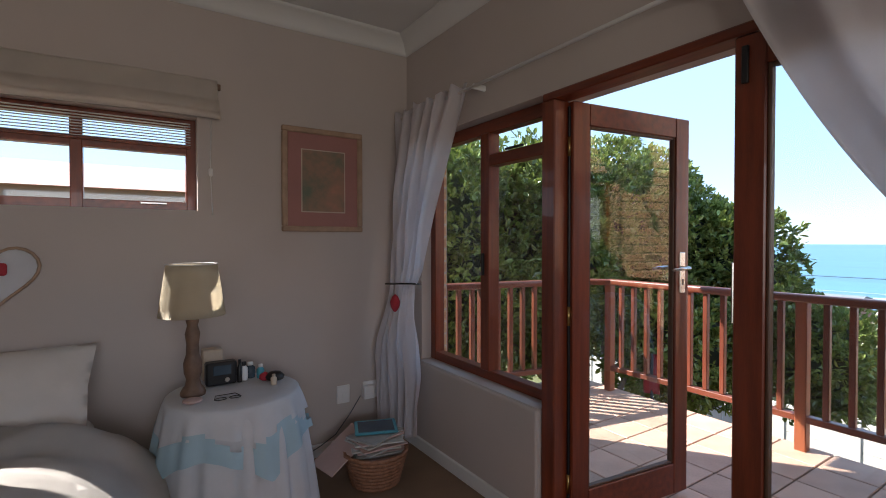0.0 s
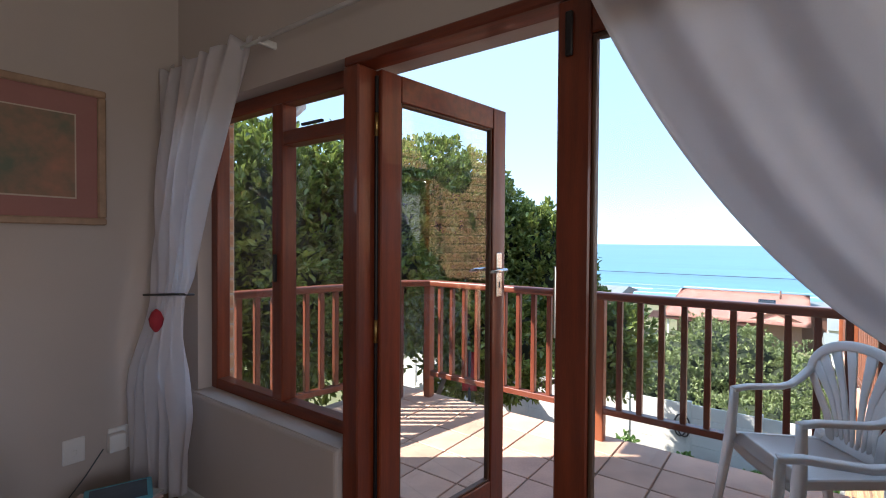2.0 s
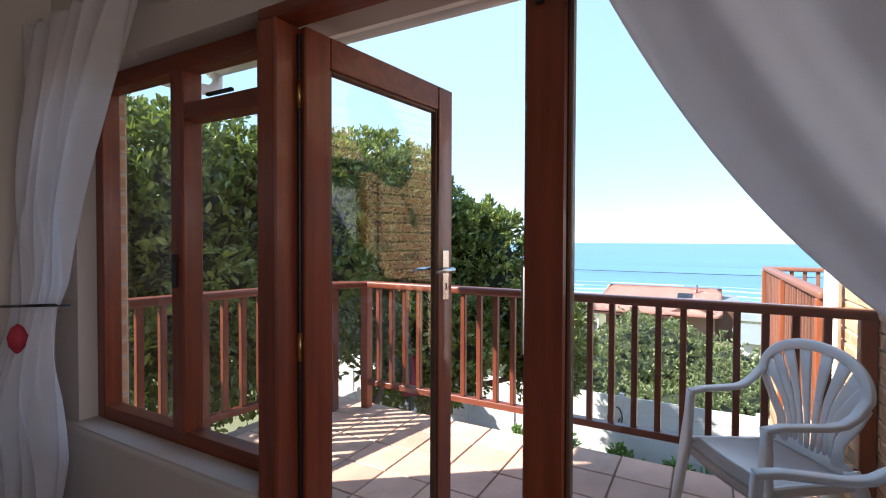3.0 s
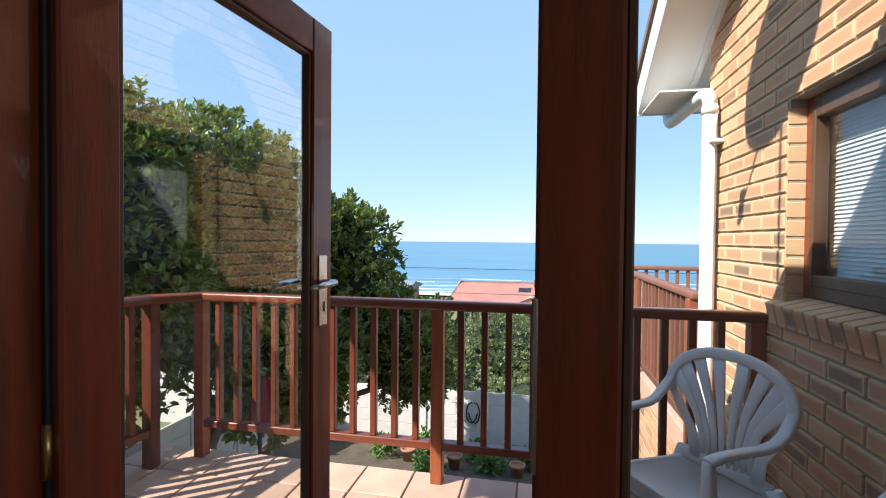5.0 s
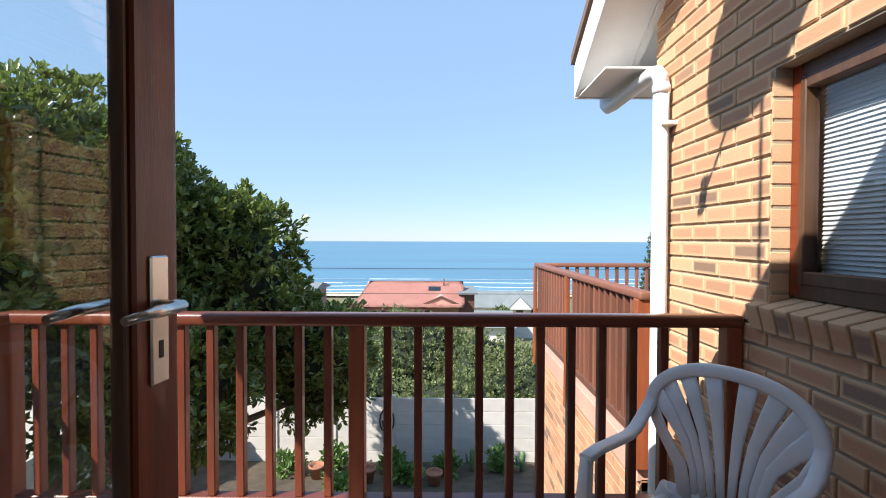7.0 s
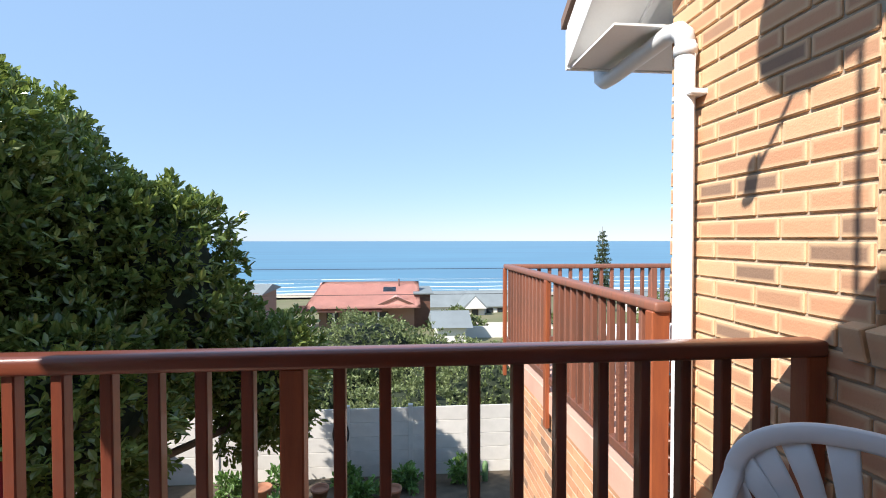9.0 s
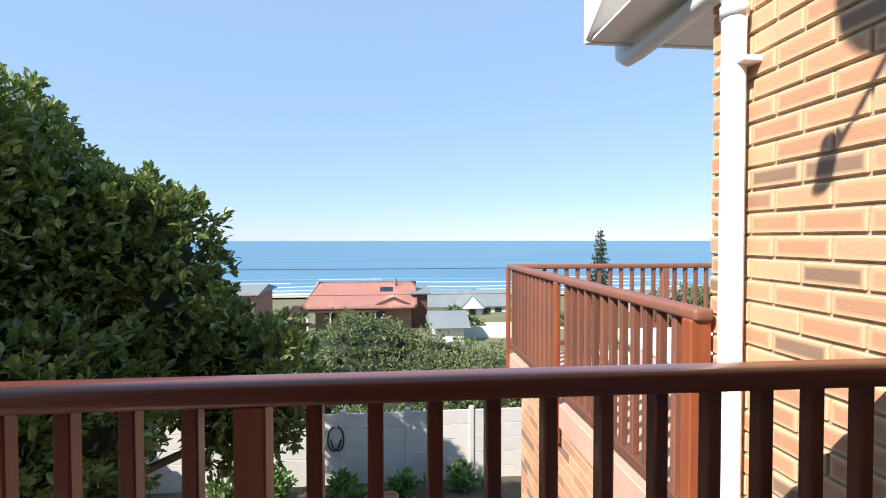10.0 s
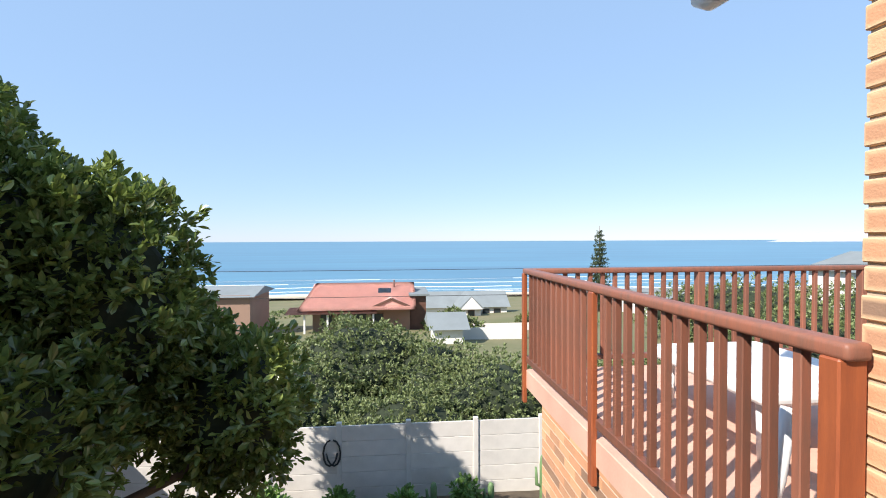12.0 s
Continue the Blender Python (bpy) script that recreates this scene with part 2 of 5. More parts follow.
# ---- building helpers ----
def box_bm(x0, x1, y0, y1, z0, z1, bev=0.0, seg=1):
    bm = bmesh.new()
    bmesh.ops.create_cube(bm, size=1, matrix=Matrix.Translation(((x0 + x1) / 2, (y0 + y1) / 2, (z0 + z1) / 2)) @ Matrix.Diagonal((abs(x1 - x0), abs(y1 - y0), abs(z1 - z0), 1)))
    if bev:
        bmesh.ops.bevel(bm, geom=bm.edges[:], offset=bev, segments=seg, affect="EDGES", profile=0.5)
    return bm


def beam_bm(a, b, w, h, bev=0.004):
    """A squared timber from a to b, w wide and h high across."""
    a, b = Vector(a), Vector(b)
    d = b - a
    bm = box_bm(-w / 2, w / 2, -h / 2, h / 2, 0, d.length, bev)
    q = d.to_track_quat("Z", "Y")
    side = q @ Vector((0, 1, 0))
    bmesh.ops.transform(bm, matrix=Matrix.Translation(a) @ q.to_matrix().to_4x4(), verts=bm.verts)
    return bm


def tube_bm(pts, r, n=10, caps=True):
    bm = bmesh.new()
    pts = [Vector(p) for p in pts]
    rings = []
    for i, p in enumerate(pts):
        d = (pts[min(i + 1, len(pts) - 1)] - pts[max(i - 1, 0)]).normalized()
        u = d.orthogonal().normalized() if i == 0 else (u - d * u.dot(d)).normalized()
        v = d.cross(u)
        rr = r[i] if isinstance(r, (list, tuple)) else r
        rings.append([bm.verts.new(p + (u * math.cos(k * 2 * math.pi / n) + v * math.sin(k * 2 * math.pi / n)) * rr) for k in range(n)])
    for a, b in zip(rings, rings[1:]):
        for k in range(n):
            f = bm.faces.new((a[k], a[(k + 1) % n], b[(k + 1) % n], b[k]))
            f.smooth = True
    if caps:
        bm.faces.new(rings[0][::-1])
        bm.faces.new(rings[-1])
    return bm


def lathe_bm(profile, cx, cy, n=24):
    """Turned shape: (radius, height) pairs about the upright axis through cx, cy."""
    bm = bmesh.new()
    rings = [[bm.verts.new((cx + r * math.cos(k * 2 * math.pi / n), cy + r * math.sin(k * 2 * math.pi / n), z)) for k in range(n)] for r, z in profile]
    for a, b in zip(rings, rings[1:]):
        for k in range(n):
            f = bm.faces.new((a[k], a[(k + 1) % n], b[(k + 1) % n], b[k]))
            f.smooth = True
    bm.faces.new(rings[0][::-1])
    bm.faces.new(rings[-1])
    return bm


def sheet_bm(fn, nu, nv, thick=0.0):
    bm = bmesh.new()
    g = [[bm.verts.new(fn(i / nu, j / nv)) for j in range(nv + 1)] for i in range(nu + 1)]
    for i in range(nu):
        for j in range(nv):
            f = bm.faces.new((g[i][j], g[i + 1][j], g[i + 1][j + 1], g[i][j + 1]))
            f.smooth = True
    if thick:
        bmesh.ops.solidify(bm, geom=bm.faces[:], thickness=thick)
    return bm


def join(*bms):
    out = bmesh.new()
    for b in bms:
        me = bpy.data.meshes.new("tmp")
        b.to_mesh(me)
        out.from_mesh(me)
        b.free()
        bpy.data.meshes.remove(me)
    return out


def mesh_of(name, bm, material):
    bmesh.ops.recalc_face_normals(bm, faces=bm.faces[:])
    me = bpy.data.meshes.new(name)
    bm.to_mesh(me)
    bm.free()
    me.materials.append(material)
    return me


def thing(name, loc, label, category, group="", kind=""):
    e = new(name)
    e.matrix_basis = Matrix.Translation(loc)
    return tagged(e, label, category, group, kind)


def part(name, bm, material, parent, label=""):
    """One mesh, modelled where it stands, as a part of parent."""
    ob = new(name, mesh_of(name, bm, material))
    ob.parent = parent
    root = Matrix.Identity(4)
    p = parent
    while p:
        root = p.matrix_basis if p.type == "EMPTY" else root
        p = p.parent
    ob.matrix_parent_inverse = root.inverted() if parent.type == "EMPTY" else Matrix.Identity(4)
    if label:
        tagged(ob, label)
    return ob


def solid(name, bm, material, label, category, group="", kind=""):
    return tagged(new(name, mesh_of(name, bm, material)), label, category, group, kind)


def build(name, bm, material, label, category="wall"):
    return solid(name, bm, material, label, category, kind="structure")


def piece(name, me, parent, loc, inv):
    o = new(name, me)
    o.parent = parent
    o.matrix_parent_inverse = inv
    o.location = loc
    return o

# ---- room shell ----
WX, WY, CH = 1.65, 3.01, 2.83      # door wall's inner face, bed wall's inner face, ceiling
OX = 1.90                          # door wall's outer face
build("floor", box_bm(-2.6, OX, -2.6, 3.25, -0.2, 0.0), M_CARPET, "brown carpet of the bedroom", "floor")
build("ceiling", box_bm(-2.6, 1.9, -2.6, 3.25, CH, CH + 0.05), M_CEIL, "smooth white plaster ceiling", "ceiling")
build("wall_west", box_bm(-2.8, -2.6, -2.8, 3.25, -0.2, CH), M_WALL, "grey-beige painted bedroom wall")
build("wall_south", join(box_bm(-2.6, -1.55, -2.8, -2.6, -0.2, CH), box_bm(0.85, 1.9, -2.8, -2.6, -0.2, CH), box_bm(-1.55, 0.85, -2.8, -2.6, -0.2, 0.85), box_bm(-1.55, 0.85, -2.8, -2.6, 2.15, CH)), M_WALL, "grey-beige painted bedroom wall")
# bed wall with its high window
BW = (-1.38, 0.305, 1.575, 2.10)
build("wall_north", join(box_bm(-2.6, BW[0], WY, 3.25, -0.2, CH), box_bm(BW[1], OX - 0.002, WY, 3.25, -0.2, CH),
      box_bm(BW[0], BW[1], WY, 3.25, -0.2, BW[2]), box_bm(BW[0], BW[1], WY, 3.25, BW[3], CH)), M_WALL, "grey-beige painted wall behind the bed")
# door wall: window from WL to JL, doors from JL to JR
WL, JL, JR, HEAD, SILL = 2.80, 1.645, -0.16, 2.10, 0.59
build("wall_east", join(box_bm(WX, 1.855, WL, WY, -0.2, CH), box_bm(WX - 0.045, 1.855, JL + 0.002, WY - 0.001, -0.2, SILL, 0.018, 3), box_bm(WX, OX, JR, WL, HEAD, CH),
      box_bm(WX, OX, -2.6, JR, -0.2, CH)), M_WALL, "grey-beige painted wall round the doors and window")
# cornice
def cornice(axis, at, a, b, sgn):
    prof = [(0, -0.11), (0.012, -0.11), (0.02, -0.085), (0.05, -0.04), (0.09, -0.018), (0.11, -0.012), (0.11, 0)]
    bm = bmesh.new()
    ends = []
    for t in (a, b):
        ends.append([bm.verts.new((at + sgn * p, t, CH + q - 0.002) if axis == "x" else (t, at + sgn * p, CH + q - 0.002)) for p, q in prof])
    for i in range(len(prof) - 1):
        bm.faces.new((ends[0][i], ends[0][i + 1], ends[1][i + 1], ends[1][i])).smooth = True
    return bm
build("trim_cornice", join(cornice("x", WX, -2.6, WY, -1), cornice("y", WY, -2.6, WX, -1)), M_CEIL, "white coved plaster cornice", "cornice")
build("baseboard", join(box_bm(WX - 0.063, WX - 0.045, JL, WY - 0.019, 0.0, 0.085, 0.006), box_bm(-2.6, WX, WY - 0.018, WY, 0.0, 0.085, 0.006)), M_WHITE, "white painted skirting board", "baseboard")

# ---- high window over the bed ----
w = tagged(thing("window_2", (-0.5, 3.14, 1.575), "high varnished timber window with a white sky behind", "window", kind="structure"))
FY0, FY1 = 3.10, 3.17
for nm, b in (("frame_rail", (BW[0], BW[1], BW[2], BW[2] + 0.05)), ("frame_rail", (BW[0], BW[1], BW[3] - 0.05, BW[3])), ("frame_rail", (BW[0], BW[1], 1.90, 1.945))):
    part(nm, box_bm(b[0], b[1], FY0, FY1, b[2], b[3], 0.005), M_WOODH, w)
for x in (BW[0], -0.815, -0.275, BW[1] - 0.05):
    part("frame_stile", box_bm(x, x + 0.055, FY0 - 0.003, FY1 + 0.003, BW[2], BW[3], 0.005), M_WOOD, w)
pn = part("pane", box_bm(BW[0] + 0.04, BW[1] - 0.04, 3.133, 3.137, BW[2] + 0.04, BW[3] - 0.04), M_GLASS, w)
pn.visible_shadow = False
part("window_latch", box_bm(0.03, 0.16, FY0 - 0.02, FY0, BW[2] + 0.03, BW[2] + 0.045, 0.004), M_CHROME, w)
# slatted inner blind at the window's top
vb = thing("venetian_blind", (-0.5, 3.07, 2.0), "narrow slatted blind drawn up at the window head", "blind")
for i in range(9):
    part("slat", box_bm(BW[0] + 0.05, BW[1] - 0.03, 3.055, 3.075, 1.945 + i * 0.015, 1.948 + i * 0.015), M_PVC, vb)
part("bottom_bar", box_bm(BW[0] + 0.05, BW[1] - 0.03, 3.05, 3.08, 1.93, 1.942, 0.003), M_WOODH, vb)
# roman blind
rb = thing("roman_blind", (-0.5, 2.98, 2.08), "cream fabric roman blind gathered up above the window", "blind")
def fold(z0, z1, d, x1):
    return sheet_bm(lambda u, v: (-1.55 + (x1 + 1.55) * u, WY - 0.02 - d * (0.3 + 0.7 * math.sin(v * math.pi * 0.62)) + 0.004 * math.sin(u * 23 + v * 3), z1 + (z0 - z1) * v + 0.006 * math.sin(u * 9)), 60, 8, 0.004)
part("fabric_fold", fold(2.19, 2.31, 0.03, 0.405), M_BLIND, rb)
part("fabric_fold", fold(2.125, 2.205, 0.05, 0.41), M_BLIND, rb)
part("fabric_fold", fold(2.085, 2.145, 0.06, 0.415), M_BLIND, rb)
part("head_rail", box_bm(-1.55, 0.425, WY - 0.022, WY - 0.003, 2.265, 2.30, 0.003), M_LAMPWOOD, rb)
part("pull_cord", tube_bm([(0.375, WY - 0.012, 2.09), (0.37, WY - 0.012, 1.8), (0.378, WY - 0.012, 1.55)], 0.003, 6), M_WHITE, rb)
part("cord_weight", lathe_bm([(0.006, 1.77), (0.012, 1.78), (0.012, 1.81), (0.005, 1.82)], 0.371, WY - 0.014, 10), M_WHITE, rb)

# ---- joinery of the door wall ----
FX0, FX1 = 1.636, 1.735
dj = thing("door_frame_1", (WX, 0.7, 0), "red-brown varnished hardwood door frame", "door frame", kind="structure")
part("head", box_bm(FX0, FX1, JR, JL, 2.06, HEAD - 0.002, 0.006), M_WOODH, dj)
part("jamb", box_bm(FX0 - 0.004, FX1, JL - 0.085, JL, 0.0, 2.059, 0.006), M_WOOD, dj)
part("jamb", box_bm(FX0 - 0.004, FX1, JR, JR + 0.07, 0.0, 2.059, 0.006), M_WOOD, dj)
part("threshold", box_bm(WX, OX + 0.02, JR, JL - 0.02, 0.001, 0.03, 0.006), M_WOODH, dj)
part("inner_stop", box_bm(FX1 - 0.02, FX1 + 0.012, JL - 0.1, JL - 0.086, 0.03, 2.034, 0.003), M_BLACK, dj)

def door_leaf(width, label, name, mat_z=(0.035, 2.056), lock=True, st=0.105):
    """A glazed leaf along +x from its hinge edge at the origin."""
    e = thing(name, (0, 0, 0), label, "door", kind="structure")
    z0, z1 = mat_z
    th = 0.022
    part("stile", box_bm(0, st, -th, th, z0, z1, 0.005), M_WOOD, e)
    part("stile", box_bm(width - st, width, -th, th, z0, z1, 0.005), M_WOOD, e)
    hr = join(box_bm(st, width - st, -th + 0.001, th - 0.001, z1 - 0.105, z1, 0.004))
    part("top_rail", hr, M_WOODH, e)
    part("bottom_rail", box_bm(st, width - st, -th + 0.001, th - 0.001, z0, z0 + 0.165, 0.004), M_WOODH, e)
    for a, b, c, d in ((st, st + 0.012, z0 + 0.165, z1 - 0.105), (width - st - 0.012, width - st, z0 + 0.165, z1 - 0.105)):
        part("glazing_bead", box_bm(a, b, -0.014, 0.014, c, d, 0.003), M_DARKWOOD, e)
    for c in (z0 + 0.165, z1 - 0.117):
        part("glazing_bead", box_bm(st + 0.012, width - st - 0.012, -0.014, 0.014, c, c + 0.012, 0.003), M_DARKWOOD, e)
    g = part("pane", box_bm(st + 0.006, width - st - 0.006, -0.002, 0.002, z0 + 0.17, z1 - 0.11), M_GLASS, e)
    g.visible_shadow = False
    if lock:
        for s in (-1, 1):
            p = part("lock_plate", box_bm(width - 0.075, width - 0.032, s * th, s * (th + 0.006), 1.12, 1.34, 0.003), M_CHROME, e, "satin chrome lock plate")
            part("lever_handle", join(tube_bm([(width - 0.053, s * (th + 0.004), 1.255), (width - 0.053, s * (th + 0.045), 1.255)], 0.010, 10),
                 tube_bm([(width - 0.05, s * (th + 0.045), 1.255), (width - 0.12, s * (th + 0.047), 1.253), (width - 0.175, s * (th + 0.042), 1.248)], [0.010, 0.010, 0.007], 10)), M_CHROME, p)
            part("keyhole", box_bm(width - 0.058, width - 0.048, s * (th + 0.006), s * (th + 0.007), 1.165, 1.195), M_BLACK, p)
        part("top_bolt", box_bm(width - 0.012, width + 0.004, -0.012, 0.012, z1 - 0.07, z1 - 0.005, 0.003), M_CHROME, e)
        part("lock_edge", box_bm(width, width + 0.003, -0.012, 0.012, 1.1, 1.36), M_CHROME, e)
    for z in (0.2, 1.0, 1.8):
        part("hinge", tube_bm([(-0.006, 0.0, z), (-0.006, 0.0, z + 0.09)], 0.008, 10), M_BRASS, e)
    return e

d1 = door_leaf(0.815, "glazed hardwood door leaf standing open onto the balcony", "door_1")
d1.matrix_basis = pose(1.725, 1.55, 0, 0, 0, -6.6)
d2 = door_leaf(0.866, "closed glazed hardwood door leaf", "door_2", lock=False, st=0.094)
d2.matrix_basis = pose(1.660, -0.085, 0, 0, 0, 90)
bolt = thing("door_bolt_1", (1.665, 0.72, 0), "metal lock strip and black bolt on the closed leaf", "door hardware", kind="structure")
part("lock_strip", box_bm(1.634, 1.652, 0.777, 0.784, 1.13, 1.33, 0.002), M_CHROME, bolt)
part("flush_bolt", box_bm(1.625, 1.638, 0.735, 0.755, 1.90, 2.02, 0.003), M_BLACK, bolt)

# side window beside the doors
WP0, WP1 = 1.725, 1.795
sw = thing("window_1", (1.73, 2.15, SILL), "varnished hardwood side window with a top-hung fanlight", "window", kind="structure")
part("frame_rail", box_bm(WP0, WP1, JL, WL, SILL - 0.002, SILL + 0.055, 0.005), M_WOODH, sw)
part("frame_rail", box_bm(WP0, WP1, JL, WL, HEAD - 0.075, HEAD - 0.002, 0.005), M_WOODH, sw)
part("frame_stile", box_bm(WP0 - 0.003, WP1 + 0.003, JL + 0.001, JL + 0.06, SILL, HEAD - 0.003, 0.005), M_WOOD, sw)
part("frame_stile", box_bm(WP0 - 0.003, WP1 + 0.003, WL - 0.06, WL - 0.001, SILL, HEAD - 0.003, 0.005), M_WOOD, sw)
part("mullion", box_bm(WP0 - 0.006, WP1 + 0.006, 2.155, 2.235, SILL + 0.05, HEAD - 0.07, 0.005), M_WOOD, sw)
part("transom", box_bm(WP0 - 0.004, WP1 + 0.004, JL + 0.06, 2.154, 1.835, 1.90, 0.005), M_WOODH, sw)
for y0, y1, z0, z1 in ((JL + 0.05, 2.165, SILL + 0.045, 1.845), (JL + 0.05, 2.165, 1.89, HEAD - 0.065), (2.225, WL - 0.05, SILL + 0.045, HEAD - 0.065)):
    g = part("pane", box_bm(1.758, 1.762, y0, y1, z0, z1), M_GLASS, sw)
    g.visible_shadow = False
part("fanlight_stay", box_bm(WP0 - 0.02, WP0 - 0.004, 1.86, 2.0, 1.90, 1.912, 0.003), M_BLACK, sw)
part("casement_handle", box_bm(WP0 - 0.025, WP0 - 0.006, 2.19, 2.205, 1.2, 1.33, 0.004), M_BLACK, sw)
build("window_sill", box_bm(WX - 0.03, WP0 - 0.004, JL + 0.003, WL - 0.001, SILL - 0.001, SILL + 0.004, 0.002), M_WALL, "painted plaster window ledge", "window sill")

# ---- curtains ----
rod = thing("curtain_rod", (1.58, 0.8, 2.29), "thin white curtain rail above the doors", "curtain rail")
part("rail", tube_bm([(1.57, -1.3, 2.25), (1.57, 2.97, 2.25)], 0.009, 10), M_WHITE, rod)
for y in (2.1, 0.9, -1.2):
    part("bracket", box_bm(1.565, WX, y - 0.008, y + 0.008, 2.235, 2.265, 0.003), M_WHITE, rod)

def smooth(t):
    t = max(0.0, min(1.0, t))
    return t * t * (3 - 2 * t)

def left_curtain(u, v):
    """u from the window's side to the corner, v from the heading down; gathered at the tie."""
    z = 2.285 - 2.14 * v
    TIE = 1.11
    if z > TIE:
        k = (z - TIE) / (2.285 - TIE)
        ya, yb = 2.66 + (2.17 - 2.66) * k ** 0.8, 2.90 + 0.075 * k
        xo = 1.51 + (0.05 * k - 0.045 * u) + 0.045 * u * k
        bulge = 0.05 * math.sin(math.pi * min(1.0, (1 - k) * 1.1)) * (1 - u)
    else:
        k = smooth((TIE - z) / 0.5)
        ya, yb = 2.66 - 0.06 * k, 2.90 + 0.03 * k
        xo = 1.51 - 0.045 * u - (0.01 + 0.08 * u) * k
        bulge = 0.03 * math.sin(math.pi * min(1.0, (TIE - z) / 0.6)) * (1 - u)
    y = ya + (yb - ya) * u
    near = min(1.0, abs(z - TIE) / 0.35)
    amp = 0.012 + 0.022 * near
    x = xo - bulge + amp * math.sin(u * 34 + 2.2 * math.sin(v * 4 + u * 2)) + 0.012 * near * math.sin(u * 19 + v * 9) + 0.006 * math.sin(u * 83 + v * 6)
    y += 0.012 * near * math.cos(u * 27 + v * 5)
    top = 0.016 * math.sin(u * 60) + 0.008 * math.sin(u * 23) if v < 0.025 else 0
    return (x, min(y, WY - 0.02), z + top)
lc = thing("curtain", (1.57, 2.8, 0.05), "white cotton curtain tied back in the corner", "curtain", "white curtains")
part("fabric", sheet_bm(left_curtain, 150, 80, 0.002), M_CURTAIN, lc)
part("tie_band", tube_bm([(1.48, 2.64, 1.13), (1.435, 2.92, 1.11), (1.53, 2.94, 1.10), (1.56, 2.66, 1.12), (1.48, 2.64, 1.13)], 0.006, 6), M_BLACK, lc, "dark tie-back cord")
tas = part("tassel", lathe_bm([(0.004, 1.05), (0.02, 1.035), (0.034, 1.0), (0.028, 0.965), (0.012, 0.94), (0.004, 0.93)], 1.44, 2.79, 12), M_RED, lc, "red fabric tassel")

def right_curtain(u, v):
    """u from the swept free edge to the bunched side, v from the rail down to the tie."""
    top = (0.80 - 2.0 * u, 2.33)
    # free edge sweeps from the rail down to the tie at the side
    k = v
    ey = 0.80 - 1.15 * k
    ez = 1.08 + 1.25 * (1 - k) ** 2.45
    by, bz = -1.2 + 0.78 * k ** 2, 2.33 - 1.28 * k
    f = u
    y, z = ey + (by - ey) * f, ez + (bz - ez) * f
    gather = 1 - 0.45 * v
    x = 1.55 + 0.028 * gather * math.sin(u * 46 + 1.2 * math.sin(v * 3 + u * 4)) + 0.014 * math.sin(u * 19 + v * 4) + 0.005 * math.sin(u * 120 + v * 7)
    return (x, y, z)
rc = thing("curtain", (1.57, -0.9, 0.05), "white cotton curtain swept aside over the closed leaf", "curtain", "white curtains")
part("fabric", sheet_bm(right_curtain, 170, 60, 0.002), M_CURTAIN, rc)
part("fabric_tail", sheet_bm(lambda u, v: (1.55 + 0.03 * math.sin(u * 30 + v), -0.34 - 0.12 * u - 0.25 * (u - 0.5) * v, 1.09 - 1.03 * v), 40, 10, 0.002), M_CURTAIN, rc)

# ---- bed ----
bed = thing("bed", (-0.8, 1.9, 0), "bed with white linen and a rumpled pale duvet", "bed")
part("base", box_bm(-1.68, -0.22, 0.95, 2.96, 0.0, 0.30, 0.02), M_LINEN, bed)
part("mattress", box_bm(-1.70, -0.17, 0.95, 2.97, 0.30, 0.53, 0.07, 4), M_LINEN, bed)
def duvet(u, v):
    x = -1.8 + 1.80 * u
    y = 0.9 + 1.72 * v
    e = max(0.0, (u - 0.80) / 0.20)
    puff = 0.03 * math.sin(math.pi * min(1.0, u / 0.85)) + 0.035 * noise.noise((x * 4, y * 3, 0)) + 0.022 * noise.noise((x * 11, y * 8, 3)) + 0.008 * noise.noise((x * 26, y * 19, 7))
    z = 0.61 + puff * (1 - 0.5 * e) + 0.05 * smooth((v - 0.82) / 0.1) - 0.05 * smooth((v - 0.95) / 0.05)
    z -= 0.46 * e ** 1.9
    x += 0.17 * math.sin(min(1.0, e) * math.pi / 2) + 0.025 * e * math.sin(y * 11)
    return (x, y + 0.03 * math.sin(x * 9), z)
part("duvet", sheet_bm(duvet, 80, 60, 0.02), M_LINEN, bed, "rumpled pale duvet")

def pillow(name, cx, cy, cz, w, h, d, tilt, yaw, label):
    bm = bmesh.new()
    bmesh.ops.create_grid(bm, x_segments=24, y_segments=16, size=1)
    top = [v.co.copy() for v in bm.verts]
    for v in bm.verts:
        u, q = v.co.x, v.co.y
        f = max(0.0, (1 - abs(u) ** 3.0) * (1 - abs(q) ** 3.0)) ** 0.55
        pin = 1 - 0.06 * (1 - abs(u)) * abs(q) - 0.05 * (1 - abs(q)) * abs(u)
        v.co = Vector((u * w / 2 * pin, q * h / 2 * pin, d / 2 * f + 0.006 * noise.noise((u * 3, q * 3, cx))))
    g = bmesh.ops.duplicate(bm, geom=bm.verts[:] + bm.edges[:] + bm.faces[:])
    for e in g["geom"]:
        if isinstance(e, bmesh.types.BMVert):
            e.co.z = -e.co.z
    bmesh.ops.remove_doubles(bm, verts=bm.verts[:], dist=0.002)
    for f in bm.faces:
        f.smooth = True
    bmesh.ops.transform(bm, matrix=pose(cx, cy, cz, tilt, 0, yaw), verts=bm.verts)
    return solid(name, bm, M_LINEN, label, "pillow", "pillows on the bed")
pillow("pillow", -0.52, 2.80, 0.72, 0.70, 0.46, 0.14, 50, -5, "white cotton pillow leaning against the wall")
pillow("pillow", -1.25, 2.78, 0.74, 0.68, 0.42, 0.15, 62, 3, "white cotton pillow at the head of the bed")

